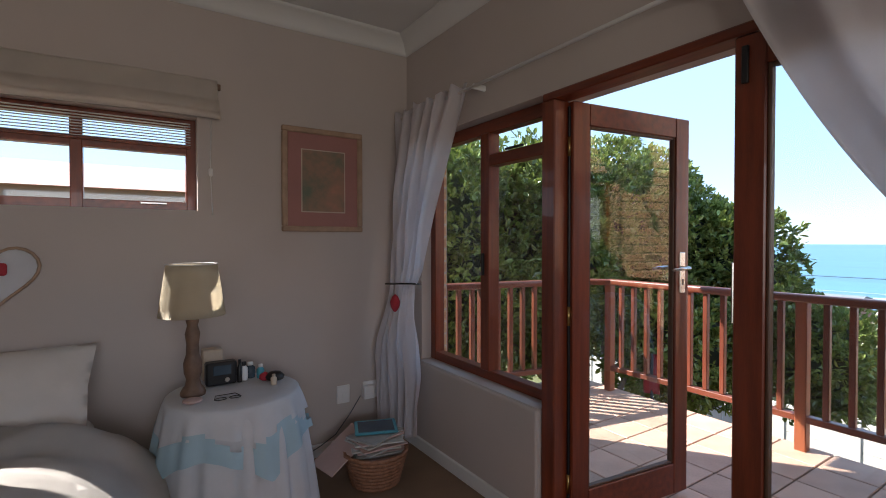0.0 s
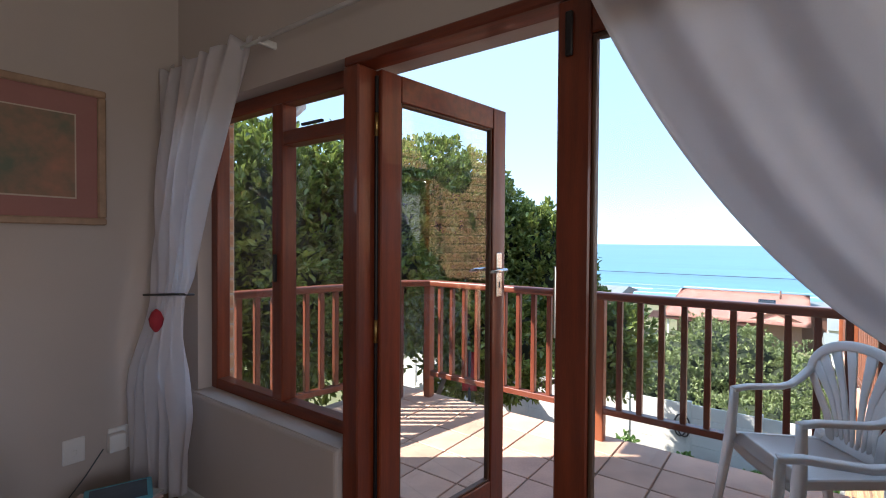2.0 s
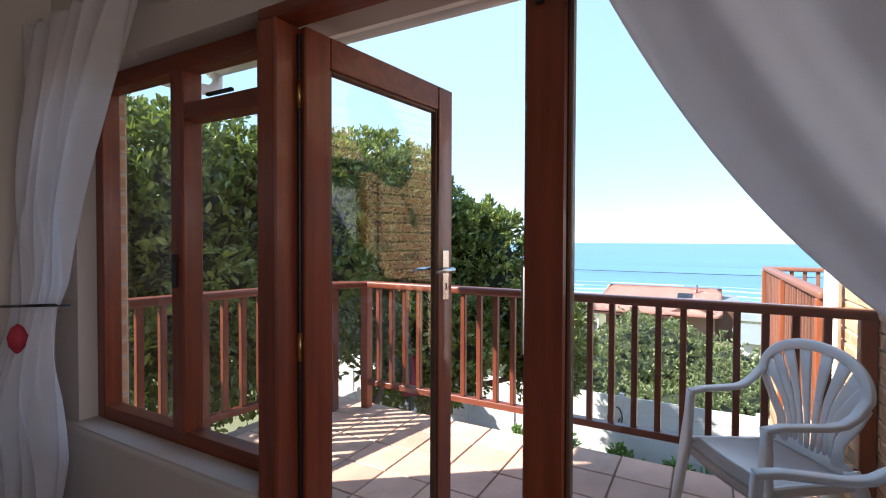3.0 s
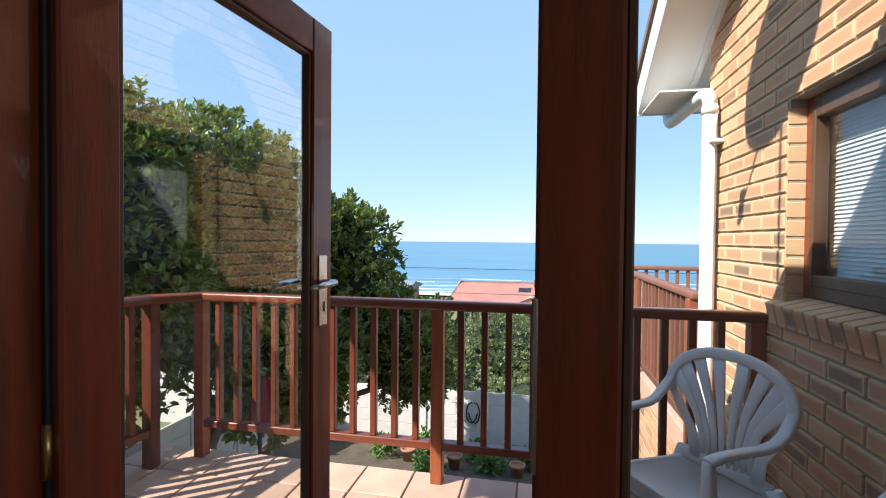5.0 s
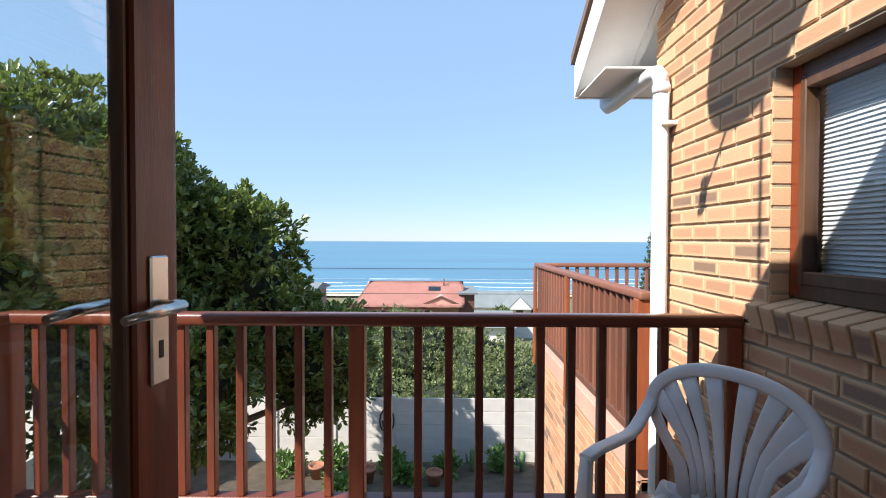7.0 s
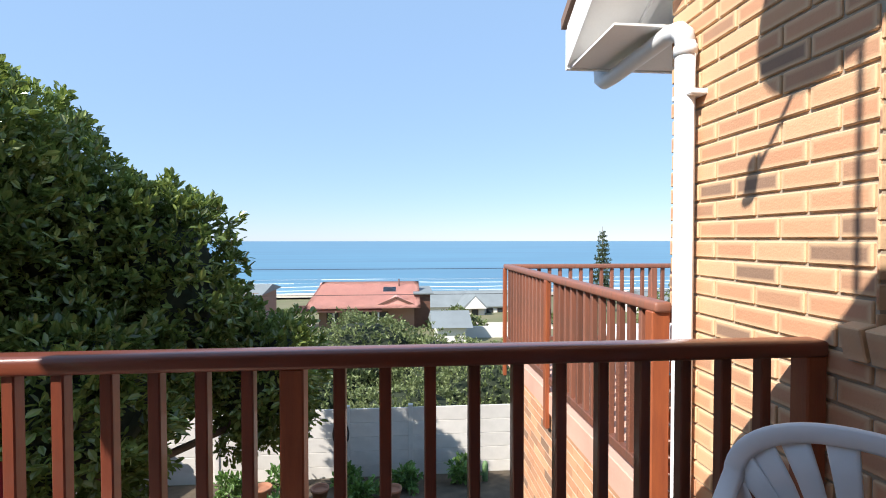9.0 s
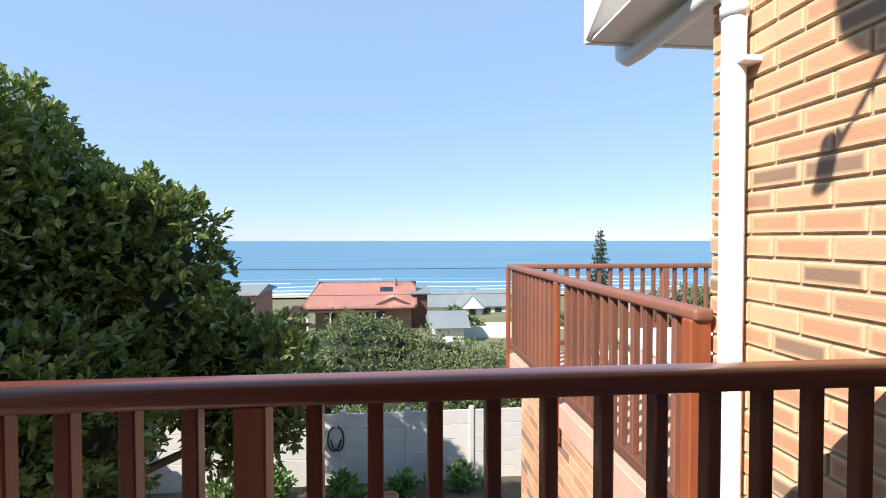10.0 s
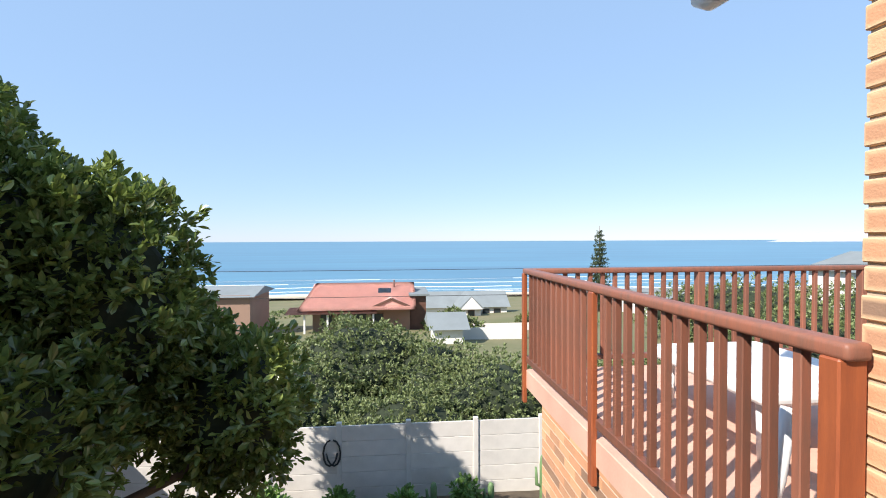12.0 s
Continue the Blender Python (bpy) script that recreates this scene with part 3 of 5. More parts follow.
# heart on the wall
def heart_pts(s, cx, cz, n=40):
    out = []
    for i in range(n + 1):
        a = 2 * math.pi * i / n
        out.append((cx + s * 16 * math.sin(a) ** 3 / 16, WY - 0.012, cz + s * (13 * math.cos(a) - 5 * math.cos(2 * a) - 2 * math.cos(3 * a) - math.cos(4 * a)) / 16))
    return out
hw = thing("wall_heart", (-0.56, WY - 0.01, 1.2), "pale wire heart with red bow hanging on the wall", "wall decoration")
bmh = bmesh.new()
hp = heart_pts(0.165, -0.56, 1.24)[:-1]
vs = [bmh.verts.new((x, y + 0.006, z)) for x, y, z in hp]
ctr = bmh.verts.new((-0.56, WY - 0.03, 1.24))
for i in range(len(vs)):
    bmh.faces.new((ctr, vs[i], vs[(i + 1) % len(vs)])).smooth = True
part("fabric_heart", bmh, M_SHEET, hw)
part("wire_rim", tube_bm(heart_pts(0.175, -0.56, 1.24), 0.007, 6), M_FRAME, hw)
part("red_bow", box_bm(-0.565, -0.50, WY - 0.045, WY - 0.02, 1.24, 1.30, 0.012, 2), M_RED, hw)

# picture
pc = thing("framed_picture", (1.03, WY - 0.015, 1.47), "framed faded print with a dusty rose mount", "picture")
px0, px1, pz0, pz1 = 0.765, 1.295, 1.462, 2.118
for a, b, c, d, mm in ((px0, px1, pz0, pz0 + 0.035, M_FRAME), (px0, px1, pz1 - 0.035, pz1, M_FRAME), (px0, px0 + 0.035, pz0 + 0.035, pz1 - 0.035, M_FRAME), (px1 - 0.035, px1, pz0 + 0.035, pz1 - 0.035, M_FRAME)):
    part("frame_bar", box_bm(a, b, WY - 0.032, WY - 0.002, c, d, 0.006), mm, pc)
part("mount", box_bm(px0 + 0.03, px1 - 0.03, WY - 0.016, WY - 0.004, pz0 + 0.03, pz1 - 0.03), M_MOUNT, pc)
part("mount_line", box_bm(0.885, 1.175, WY - 0.0195, WY - 0.016, 1.585, 1.985), M_CREAMLINE, pc)
part("print", box_bm(0.892, 1.168, WY - 0.0225, WY - 0.0195, 1.592, 1.978), M_ART, pc)

# ---- bedside table ----
TX, TY, TZ = 0.42, 2.58, 0.645
st = thing("bedside_table", (TX, TY, 0), "round bedside table hidden under its white cloths", "table")
part("tabletop", lathe_bm([(0.29, TZ - 0.03), (0.30, TZ - 0.025), (0.30, TZ - 0.008), (0.29, TZ - 0.004)], TX, TY, 40), M_LAMPWOOD, st)
for a in range(3):
    cx, cy = TX + 0.2 * math.cos(a * 2.1), TY + 0.2 * math.sin(a * 2.1)
    part("leg", tube_bm([(cx, cy, TZ - 0.03), (cx, cy, 0.0)], 0.02, 8), M_LAMPWOOD, st)
def cloth(r_top, drop, flare, nf, amp, z_top, square=0.0, ph=0.0):
    bm = bmesh.new()
    n, rings = 144, []
    prof = [(0.02, 0), (r_top * 0.7, 0), (r_top * 0.97, 0), (r_top, -0.006)] + [(r_top + flare * (k / 10) ** 0.7, -0.012 - (drop - 0.012) * k / 10) for k in range(1, 11)]
    for i, (r, dz) in enumerate(prof):
        ring = []
        for k in range(n):
            a = 2 * math.pi * k / n
            t = max(0.0, (i - 3) / 10)
            q = 1 + square * 0.55 * (max(abs(math.cos(a + ph)), abs(math.sin(a + ph))) - 0.85) * -1
            rr = r + amp * t ** 0.8 * (math.sin(nf * a) + 0.45 * math.sin(nf * 1.7 * a + 1.3))
            d = dz * (1 + square * 0.5 * (1 - 2 * abs(math.cos(2 * (a + ph)))) if i > 3 else 1)
            ring.append(bm.verts.new((TX + rr * math.cos(a), TY + rr * math.sin(a), z_top + d)))
        rings.append(ring)
    for a, b in zip(rings, rings[1:]):
        for k in range(n):
            bm.faces.new((a[k], a[(k + 1) % n], b[(k + 1) % n], b[k])).smooth = True
    bm.faces.new(rings[0])
    return bm
solid("tablecloth", cloth(0.305, 0.63, 0.09, 15, 0.02, TZ), M_SHEET, "white floor-length tablecloth on the round table", "tablecloth")
tc = thing("table_topper", (TX, TY, TZ), "white table topper with a wide pale blue hem", "tablecloth")
part("topper", cloth(0.312, 0.15, 0.03, 13, 0.012, TZ + 0.004, 0.5, 0.5), M_SHEET, tc)
def hem():
    bm = cloth(0.316, 0.28, 0.05, 13, 0.013, TZ + 0.0045, 0.5, 0.5)
    gone = [f for f in bm.faces if f.calc_center_median().z > TZ - 0.13 + 0.04 * math.sin(5 * math.atan2(f.calc_center_median().y - TY, f.calc_center_median().x - TX))]
    bmesh.ops.delete(bm, geom=gone, context="FACES")
    return bm
part("blue_hem", hem(), M_BLUE, tc, "pale blue scalloped hem")

LX, LY = 0.235, 2.60
Z0 = TZ + 0.006
lamp = thing("table_lamp", (LX, LY, Z0), "turned dark wood table lamp with a cream shade, unlit", "lamp")
part("base", lathe_bm([(0.055, Z0), (0.058, Z0 + 0.012), (0.05, Z0 + 0.03), (0.036, Z0 + 0.05), (0.03, Z0 + 0.08), (0.04, Z0 + 0.11), (0.042, Z0 + 0.16), (0.03, Z0 + 0.2), (0.028, Z0 + 0.25), (0.034, Z0 + 0.3), (0.024, Z0 + 0.34), (0.03, Z0 + 0.365), (0.014, Z0 + 0.38), (0.012, Z0 + 0.41)], LX, LY), M_LAMPWOOD, lamp)
sh = sheet_bm(lambda u, v: (LX + (0.148 - 0.035 * v) * math.cos(u * 2 * math.pi), LY + (0.148 - 0.035 * v) * math.sin(u * 2 * math.pi), 1.04 + 0.25 * v), 40, 6, 0.003)
part("shade", sh, M_SHADE, lamp, "cream fabric shade")
part("shade_rim", tube_bm([(LX + 0.114 * math.cos(a * math.pi / 12), LY + 0.114 * math.sin(a * math.pi / 12), 1.29) for a in range(25)], 0.003, 6), M_WHITE, lamp)
part("socket", tube_bm([(LX, LY, Z0 + 0.4), (LX, LY, Z0 + 0.47)], 0.018, 10), M_BLACK, lamp)

TT = TZ + 0.007
ra = thing("clock_radio", (0.37, 2.69, TT), "small black clock radio with a grey dial", "radio")
part("body", box_bm(0.30, 0.45, 2.68, 2.75, TT, TT + 0.12, 0.012, 2), M_BLACK, ra)
part("dial_face", box_bm(0.335, 0.42, 2.674, 2.68, TT + 0.055, TT + 0.105, 0.002), M_SLATE, ra)
part("knob", tube_bm([(0.40, 2.668, TT + 0.03), (0.40, 2.68, TT + 0.03)], 0.012, 12), M_CHROME, ra)
solid("tissue_box", box_bm(0.30, 0.40, 2.80, 2.88, TT, TT + 0.165, 0.006), M_CREAMLINE, "pale yellow box behind the radio", "box")
def bottle(x, y, h, r, m_, cap, lab, nm="bottle"):
    b = thing(nm, (x, y, TT), lab, "bottle", "toiletries on the bedside table")
    part("body", lathe_bm([(r * 0.9, TT), (r, TT + 0.006), (r, TT + h * 0.65), (r * 0.5, TT + h * 0.78), (r * 0.45, TT + h * 0.8)], x, y, 14), m_, b)
    part("cap", lathe_bm([(r * 0.55, TT + h * 0.8), (r * 0.55, TT + h)], x, y, 12), cap, b)
bottle(0.49, 2.72, 0.10, 0.02, M_PVC, M_BLACK, "small white plastic bottle with black cap")
bottle(0.53, 2.76, 0.085, 0.026, M_SLATE, M_PVC, "squat grey glass jar with white lid")
bottle(0.575, 2.72, 0.075, 0.02, M_TEAL, M_PVC, "small teal jar with white lid")
bottle(0.465, 2.70, 0.12, 0.013, M_BLACK, M_BLACK, "slim black plastic cosmetics bottle")
bottle(0.605, 2.55, 0.055, 0.016, M_CREAMLINE, M_CREAMLINE, "short cream wax candle stub", "candle")
solid("sunglasses_case", lathe_bm([(0.02, TT), (0.045, TT + 0.008), (0.05, TT + 0.025), (0.03, TT + 0.045), (0.004, TT + 0.05)], 0.63, 2.63, 16), M_BLACK, "dark soft pouch on the table", "pouch")
solid("red_pouch", lathe_bm([(0.015, TT), (0.03, TT + 0.01), (0.028, TT + 0.03), (0.004, TT + 0.045)], 0.585, 2.66, 14), M_RED, "small red cloth pouch on the table", "pouch")
solid("soap_dish", lathe_bm([(0.03, TT), (0.042, TT + 0.006), (0.042, TT + 0.014), (0.036, TT + 0.016), (0.004, TT + 0.012)], 0.22, 2.47, 20), M_PINK, "small pink ceramic soap dish", "dish")
gl = thing("spectacles", (0.36, 2.43, TT), "thin wire spectacles lying folded", "glasses")
for cx in (0.335, 0.40):
    part("lens_rim", tube_bm([(cx + 0.026 * math.cos(a * math.pi / 8), 2.44 + 0.018 * math.sin(a * math.pi / 8), TT + 0.004) for a in range(17)], 0.002, 5), M_BLACK, gl)
part("temple", tube_bm([(0.31, 2.44, TT + 0.004), (0.32, 2.50, TT + 0.004), (0.41, 2.50, TT + 0.004), (0.426, 2.44, TT + 0.004)], 0.002, 5), M_BLACK, gl)

# plugs
so = thing("wall_socket", (1.165, WY - 0.01, 0.33), "white double wall socket by the skirting", "socket")
part("plate", box_bm(1.115, 1.205, WY - 0.012, WY - 0.001, 0.32, 0.44, 0.004), M_PVC, so)
part("switch", box_bm(1.15, 1.17, WY - 0.016, WY - 0.012, 0.36, 0.385, 0.002), M_WHITE, so)
ad = thing("plug_adaptor", (1.35, WY - 0.03, 0.33), "white plug adaptor in a second socket", "plug")
part("plate", box_bm(1.30, 1.42, WY - 0.012, WY - 0.001, 0.32, 0.44, 0.004), M_PVC, ad)
part("adaptor", box_bm(1.29, 1.37, WY - 0.06, WY - 0.012, 0.33, 0.42, 0.01, 2), M_PVC, ad)
part("cord", tube_bm([(1.27, WY - 0.04, 0.36), (1.2, WY - 0.03, 0.25), (1.1, WY - 0.025, 0.13), (1.0, WY - 0.03, 0.08), (0.85, WY - 0.03, 0.02)], 0.0028, 6), M_SLATE, ad)

# basket of magazines
BX, BY = 1.17, 2.52
bk = thing("wicker_basket", (BX, BY, 0), "round wicker basket full of magazines", "basket")
for i in range(9):
    z = 0.012 + i * 0.022
    r = 0.13 + 0.05 * i / 8
    part("weave", tube_bm([(BX + (r + 0.003 * (-1) ** k) * math.cos(k * math.pi / 18), BY + (r + 0.003 * (-1) ** k) * math.sin(k * math.pi / 18), z) for k in range(37)], 0.0125, 6, False), M_WICKER, bk)
part("base", lathe_bm([(0.125, 0.0), (0.13, 0.012)], BX, BY, 24), M_WICKER, bk)
part("lining", lathe_bm([(0.12, 0.02), (0.165, 0.15)], BX, BY, 24), M_WICKER, bk)
rnd = random.Random(4)
for i in range(11):
    z = 0.155 + i * 0.011
    b = box_bm(-0.14, 0.14, -0.105, 0.105, 0, 0.009, 0.001)
    mg = solid("magazine", b, M_PAPER if i % 3 else M_PINK, "glossy magazine in the basket pile", "magazine", "magazines in the basket")
    mg.matrix_basis = pose(BX + 0.02 + rnd.uniform(-0.02, 0.02), BY + 0.02 + rnd.uniform(-0.02, 0.02), z, rnd.uniform(-2, 2), rnd.uniform(-2, 2), rnd.uniform(-25, 25))
fo = solid("pink_folder", box_bm(-0.16, 0.16, -0.11, 0.11, 0, 0.006, 0.001), M_PINK, "pink card folder leaning on the basket", "folder")
fo.matrix_basis = pose(BX - 0.17, BY + 0.08, 0.20, 0, -30, 12)
tb = thing("tablet_case", (0, 0, 0), "teal rimmed tablet on top of the magazines", "tablet")
part("rim", box_bm(-0.125, 0.125, -0.09, 0.09, 0, 0.012, 0.005), M_TEAL, tb)
part("screen", box_bm(-0.105, 0.105, -0.07, 0.07, 0.012, 0.0135), M_SLATE, tb)
tb.matrix_basis = pose(BX + 0.03, BY + 0.06, 0.285, 4, 0, -20)

# ---- outside shell of the bedroom ----
build("wall_outer", join(box_bm(-2.6, BW[0] - 0.02, 3.25, 3.28, -3.0, CH), box_bm(BW[1] + 0.02, OX, 3.25, 3.28, -3.0, CH), box_bm(BW[0] - 0.02, BW[1] + 0.02, 3.25, 3.28, -3.0, BW[2] - 0.01), box_bm(BW[0] - 0.02, BW[1] + 0.02, 3.25, 3.28, BW[3] + 0.01, CH)), M_MORTAR, "outside face of the bedroom wall")
build("wall_below", box_bm(-2.8, 1.88, -2.8, 3.25, -3.2, -0.21), M_MORTAR, "brick storey below the bedroom")
EX, EZ, RS = 2.62, 2.50, 0.45
def roof_slab():
    bm = bmesh.new()
    a = [(EX, EZ), (-3.0, EZ + RS * (EX + 3.0)), (-3.0, EZ + RS * (EX + 3.0) + 0.08), (EX, EZ + 0.08)]
    f0 = [bm.verts.new((x, -2.8, z)) for x, z in a]
    f1 = [bm.verts.new((x, 3.36, z)) for x, z in a]
    bm.faces.new(f0)
    bm.faces.new(f1[::-1])
    for i in range(4):
        bm.faces.new((f0[i], f0[(i + 1) % 4], f1[(i + 1) % 4], f1[i]))
    return bm
build("roof_1", roof_slab(), M_ROOF, "tiled roof over the bedroom with a deep eave", "roof")
build("trim_soffit", box_bm(OX, EX - 0.02, -0.33, 3.34, EZ - 0.03, EZ - 0.01), M_WHITE, "white boarded eave soffit", "soffit")
gt = thing("eave_gutter", (EX, 1.5, EZ), "white plastic eave gutter with an elbow", "gutter")
part("trough", tube_bm([(EX + 0.03, -0.3, EZ + 0.0), (EX + 0.03, 3.32, EZ + 0.0)], 0.045, 12), M_PVC, gt)
part("outlet_elbow", tube_bm([(EX + 0.03, 3.25, EZ - 0.03), (EX + 0.03, 3.25, EZ - 0.1), (EX - 0.02, 3.25, EZ - 0.15), (EX - 0.2, 3.24, EZ - 0.17), (2.0, 3.22, EZ - 0.19)], 0.035, 12), M_PVC, gt)

# satellite dish on the roof, which throws the round shadow on the gable wall
def dish():
    e = thing("satellite_dish", (2.4, 1.0, 2.75), "grey satellite dish with feed arm on the bedroom roof", "satellite dish")
    wayv = Vector((SUN_H[0], SUN_H[1], -math.tan(radians(SUN_EL)))).normalized()
    def back(x, z, s):
        return Vector((x, -0.335, z)) - wayv * s
    S = 2.05
    c = back(3.66, 2.30, S)
    nrm = Vector((0.62, -0.6, -0.45)).normalized()
    q = nrm.to_track_quat("Z", "Y").to_matrix().to_4x4()
    bm = sheet_bm(lambda u, v: (0.30 * v * math.cos(u * 2 * math.pi), 0.30 * v * math.sin(u * 2 * math.pi), 0.06 * v * v - 0.06), 32, 6, 0.004)
    bmesh.ops.transform(bm, matrix=Matrix.Translation(c) @ q, verts=bm.verts)
    part("reflector", bm, M_PVC, e)
    part("feed_arm", tube_bm([back(3.74, 2.06, S - 0.05), back(4.04, 1.60, S - 0.3)], 0.009, 8), M_PVC, e)
    part("feed_horn", tube_bm([back(4.04, 1.66, S - 0.3), back(4.07, 1.52, S - 0.3)], 0.03, 10), M_PVC, e)
    part("mast", tube_bm([c, c + Vector((-0.1, 0.08, -0.15)), (c.x - 0.1, c.y + 0.08, EZ + RS * (EX - c.x + 0.1) + 0.05)], 0.009, 8), M_PVC, e)
dish()

# ---- balcony ----
build("balcony_slab", box_bm(OX, 3.83, -0.335, 3.42, -0.25, -0.012), M_GROUT, "concrete balcony slab under the tiles", "floor")
bf = thing("balcony_floor", (2.8, 1.5, -0.012), "terracotta tiled balcony floor", "floor", kind="structure")

FRX, RT = 3.74, 1.045
rl = thing("balcony_railing", (FRX, 1.3, 0), "red-brown stained timber balcony railing", "railing")
def top_rail(a, b, w=0.085, h=0.055):
    a, b = Vector(a), Vector(b)
    d = b - a
    bm = box_bm(-w / 2, w / 2, 0, d.length, -h, 0, 0.016, 3)
    ang = math.atan2(-d.x, d.y)
    bmesh.ops.transform(bm, matrix=Matrix.Translation(a) @ Matrix.Rotation(ang, 4, "Z") @ Matrix.Rotation(math.atan2(d.z, math.hypot(d.x, d.y)), 4, "X"), verts=bm.verts)
    for f in bm.faces:
        f.smooth = True
    return bm
C1, C2, S0 = (FRX, 2.87), (3.54, 3.06), (1.93, 3.36)
part("top_rail", top_rail((FRX, -0.333, RT), (FRX, 2.90, RT)), M_RAILH, rl)
part("top_rail", top_rail((FRX + 0.01, 2.84, RT - 0.001), (C2[0] - 0.02, C2[1] + 0.02, RT - 0.001)), M_RAILH, rl)
part("top_rail", top_rail((C2[0] + 0.02, C2[1], RT - 0.002), (S0[0], S0[1], RT - 0.002)), M_RAILH, rl)
part("bottom_rail", beam_bm((FRX, -0.333, 0.215), (FRX, 2.87, 0.215), 0.06, 0.045), M_RAILH, rl)
part("bottom_rail", beam_bm((C2[0], C2[1], 0.215), (S0[0], S0[1], 0.215), 0.06, 0.045), M_RAILH, rl)
for y in (-0.295, 1.334, 2.87):
    part("post", box_bm(FRX - 0.036, FRX + 0.036, y - 0.034, y + 0.034, -0.01, RT - 0.05, 0.005), M_POST, rl)
def on_side(t):
    return C2[0] + (S0[0] - C2[0]) * t, C2[1] + (S0[1] - C2[1]) * t
for t in (0.0, 0.63):
    x, y = on_side(t)
    part("post", box_bm(x - 0.036, x + 0.036, y - 0.036, y + 0.036, -0.01, RT - 0.05, 0.005), M_RAIL, rl)
bal = mesh_of("baluster", box_bm(-0.021, 0.021, -0.0175, 0.0175, 0.237, RT - 0.05, 0.004), M_RAIL)
inv = Matrix.Translation((-FRX, -1.3, 0))
for i in range(1, 12):
    piece("baluster", bal, rl, (FRX, 1.334 - i * 0.1335, 0), inv)
for i in range(1, 12):
    piece("baluster", bal, rl, (FRX, 1.334 + i * 0.128, 0), inv)
for t in [k / 13 for k in range(1, 13)]:
    if abs(t - 0.63) > 0.045:
        x, y = on_side(t)
        piece("baluster", bal, rl, (x, y, 0), inv)

# ---- gable wing in face brick ----
GY = -0.335                                  # front of the bricks
GX1 = 4.612
WNX0, WNX1, WNZ0, WNZ1 = 1.95, 3.56, 1.15, 2.045
build("wall_gable", join(box_bm(OX, WNX0, -0.60, GY - 0.012, -3.3, 4.2), box_bm(WNX1, GX1 - 0.01, -0.60, GY - 0.012, -3.3, 3.2),
      box_bm(WNX0, WNX1, -0.60, GY - 0.012, -3.3, WNZ0 - 0.1), box_bm(WNX0, WNX1, -0.60, GY - 0.012, WNZ1, 4.0),
      box_bm(GX1 - 0.23, GX1 - 0.01, -4.5, -0.60, -3.3, 2.6)), M_MORTAR, "face brick gable wall of the next room", "wall")
dr = build("wall_next_room", join(box_bm(1.92, 4.38, -3.2, -3.0, 0.0, 2.5), box_bm(1.92, 4.38, -3.0, -0.6, -0.02, 0.0), box_bm(1.92, 4.38, -3.0, -0.6, 2.5, 2.52),
      box_bm(1.92, 1.94, -3.0, -0.6, 0, 2.5)), M_DARKROOM, "dim painted walls of the next room")
gw = thing("window_3", (2.7, -0.45, 1.15), "dark timber casement window in the brick wall", "window", kind="structure")
Y0, Y1 = -0.475, -0.415
part("frame_rail", box_bm(WNX0, WNX1, Y0, Y1, WNZ0 - 0.005, WNZ0 + 0.06, 0.005), M_DARKWOOD, gw)
part("frame_rail", box_bm(WNX0, WNX1, Y0, Y1, WNZ1 - 0.06, WNZ1, 0.005), M_DARKWOOD, gw)
for x in (WNX0, 2.28, 2.89, WNX1 - 0.06):
    part("frame_stile", box_bm(x, x + 0.06, Y0 - 0.003, Y1 + 0.003, WNZ0, WNZ1, 0.005), M_DARKWOOD if x < 3.3 else M_WOOD, gw)
for a, b in ((WNX0 + 0.05, 2.29), (2.33, 2.90), (2.94, WNX1 - 0.05)):
    for c, d, e, f in ((a, a + 0.03, WNZ0 + 0.05, WNZ1 - 0.05), (b - 0.03, b, WNZ0 + 0.05, WNZ1 - 0.05)):
        part("casement_stile", box_bm(c, d, Y0 + 0.01, Y1 + 0.008, e, f, 0.004), M_DARKWOOD, gw)
    part("casement_rail", box_bm(a + 0.03, b - 0.03, Y0 + 0.01, Y1 + 0.008, WNZ0 + 0.05, WNZ0 + 0.1, 0.004), M_DARKWOOD, gw)
    part("casement_rail", box_bm(a + 0.03, b - 0.03, Y0 + 0.01, Y1 + 0.008, WNZ1 - 0.1, WNZ1 - 0.05, 0.004), M_DARKWOOD, gw)
    part("pane", box_bm(a + 0.02, b - 0.02, -0.446, -0.442, WNZ0 + 0.09, WNZ1 - 0.09), M_DARKGLASS, gw)
vb2 = thing("venetian_blind", (2.7, -0.55, 1.2), "white venetian blind half open behind the window", "blind")
slat = mesh_of("slat", box_bm(-0.78, 0.78, -0.012, 0.012, -0.0008, 0.0008), M_PVC)
for i in range(46):
    o = piece("slat", slat, vb2, (0, 0, 0), Matrix.Translation((-2.7, 0.55, -1.2)))
    o.matrix_basis = pose(2.74, -0.515, 1.18 + i * 0.0185, -60, 0, 0)
# sill of bricks on edge
bs = thing("brick_sill", (2.7, -0.33, 1.02), "sloping sill of bricks laid on edge", "window sill", kind="structure")
sb = mesh_of("brick", box_bm(-0.036, 0.036, -0.11, 0.075, -0.052, 0.052, 0.004), M_BRICK)
nsill = int((WNX1 + 0.1 - 1.95) / 0.085)
for i in range(nsill):
    o = piece("brick", sb, bs, (0, 0, 0), Matrix.Translation((-2.7, 0.33, -1.02)))
    o.matrix_basis = pose(WNX1 + 0.04 - i * 0.085, -0.372, 1.075, -14, 0, 0)
part("mortar_bed", box_bm(1.95, WNX1 + 0.072, -0.45, -0.325, 1.0, 1.07), M_MORTAR, bs)

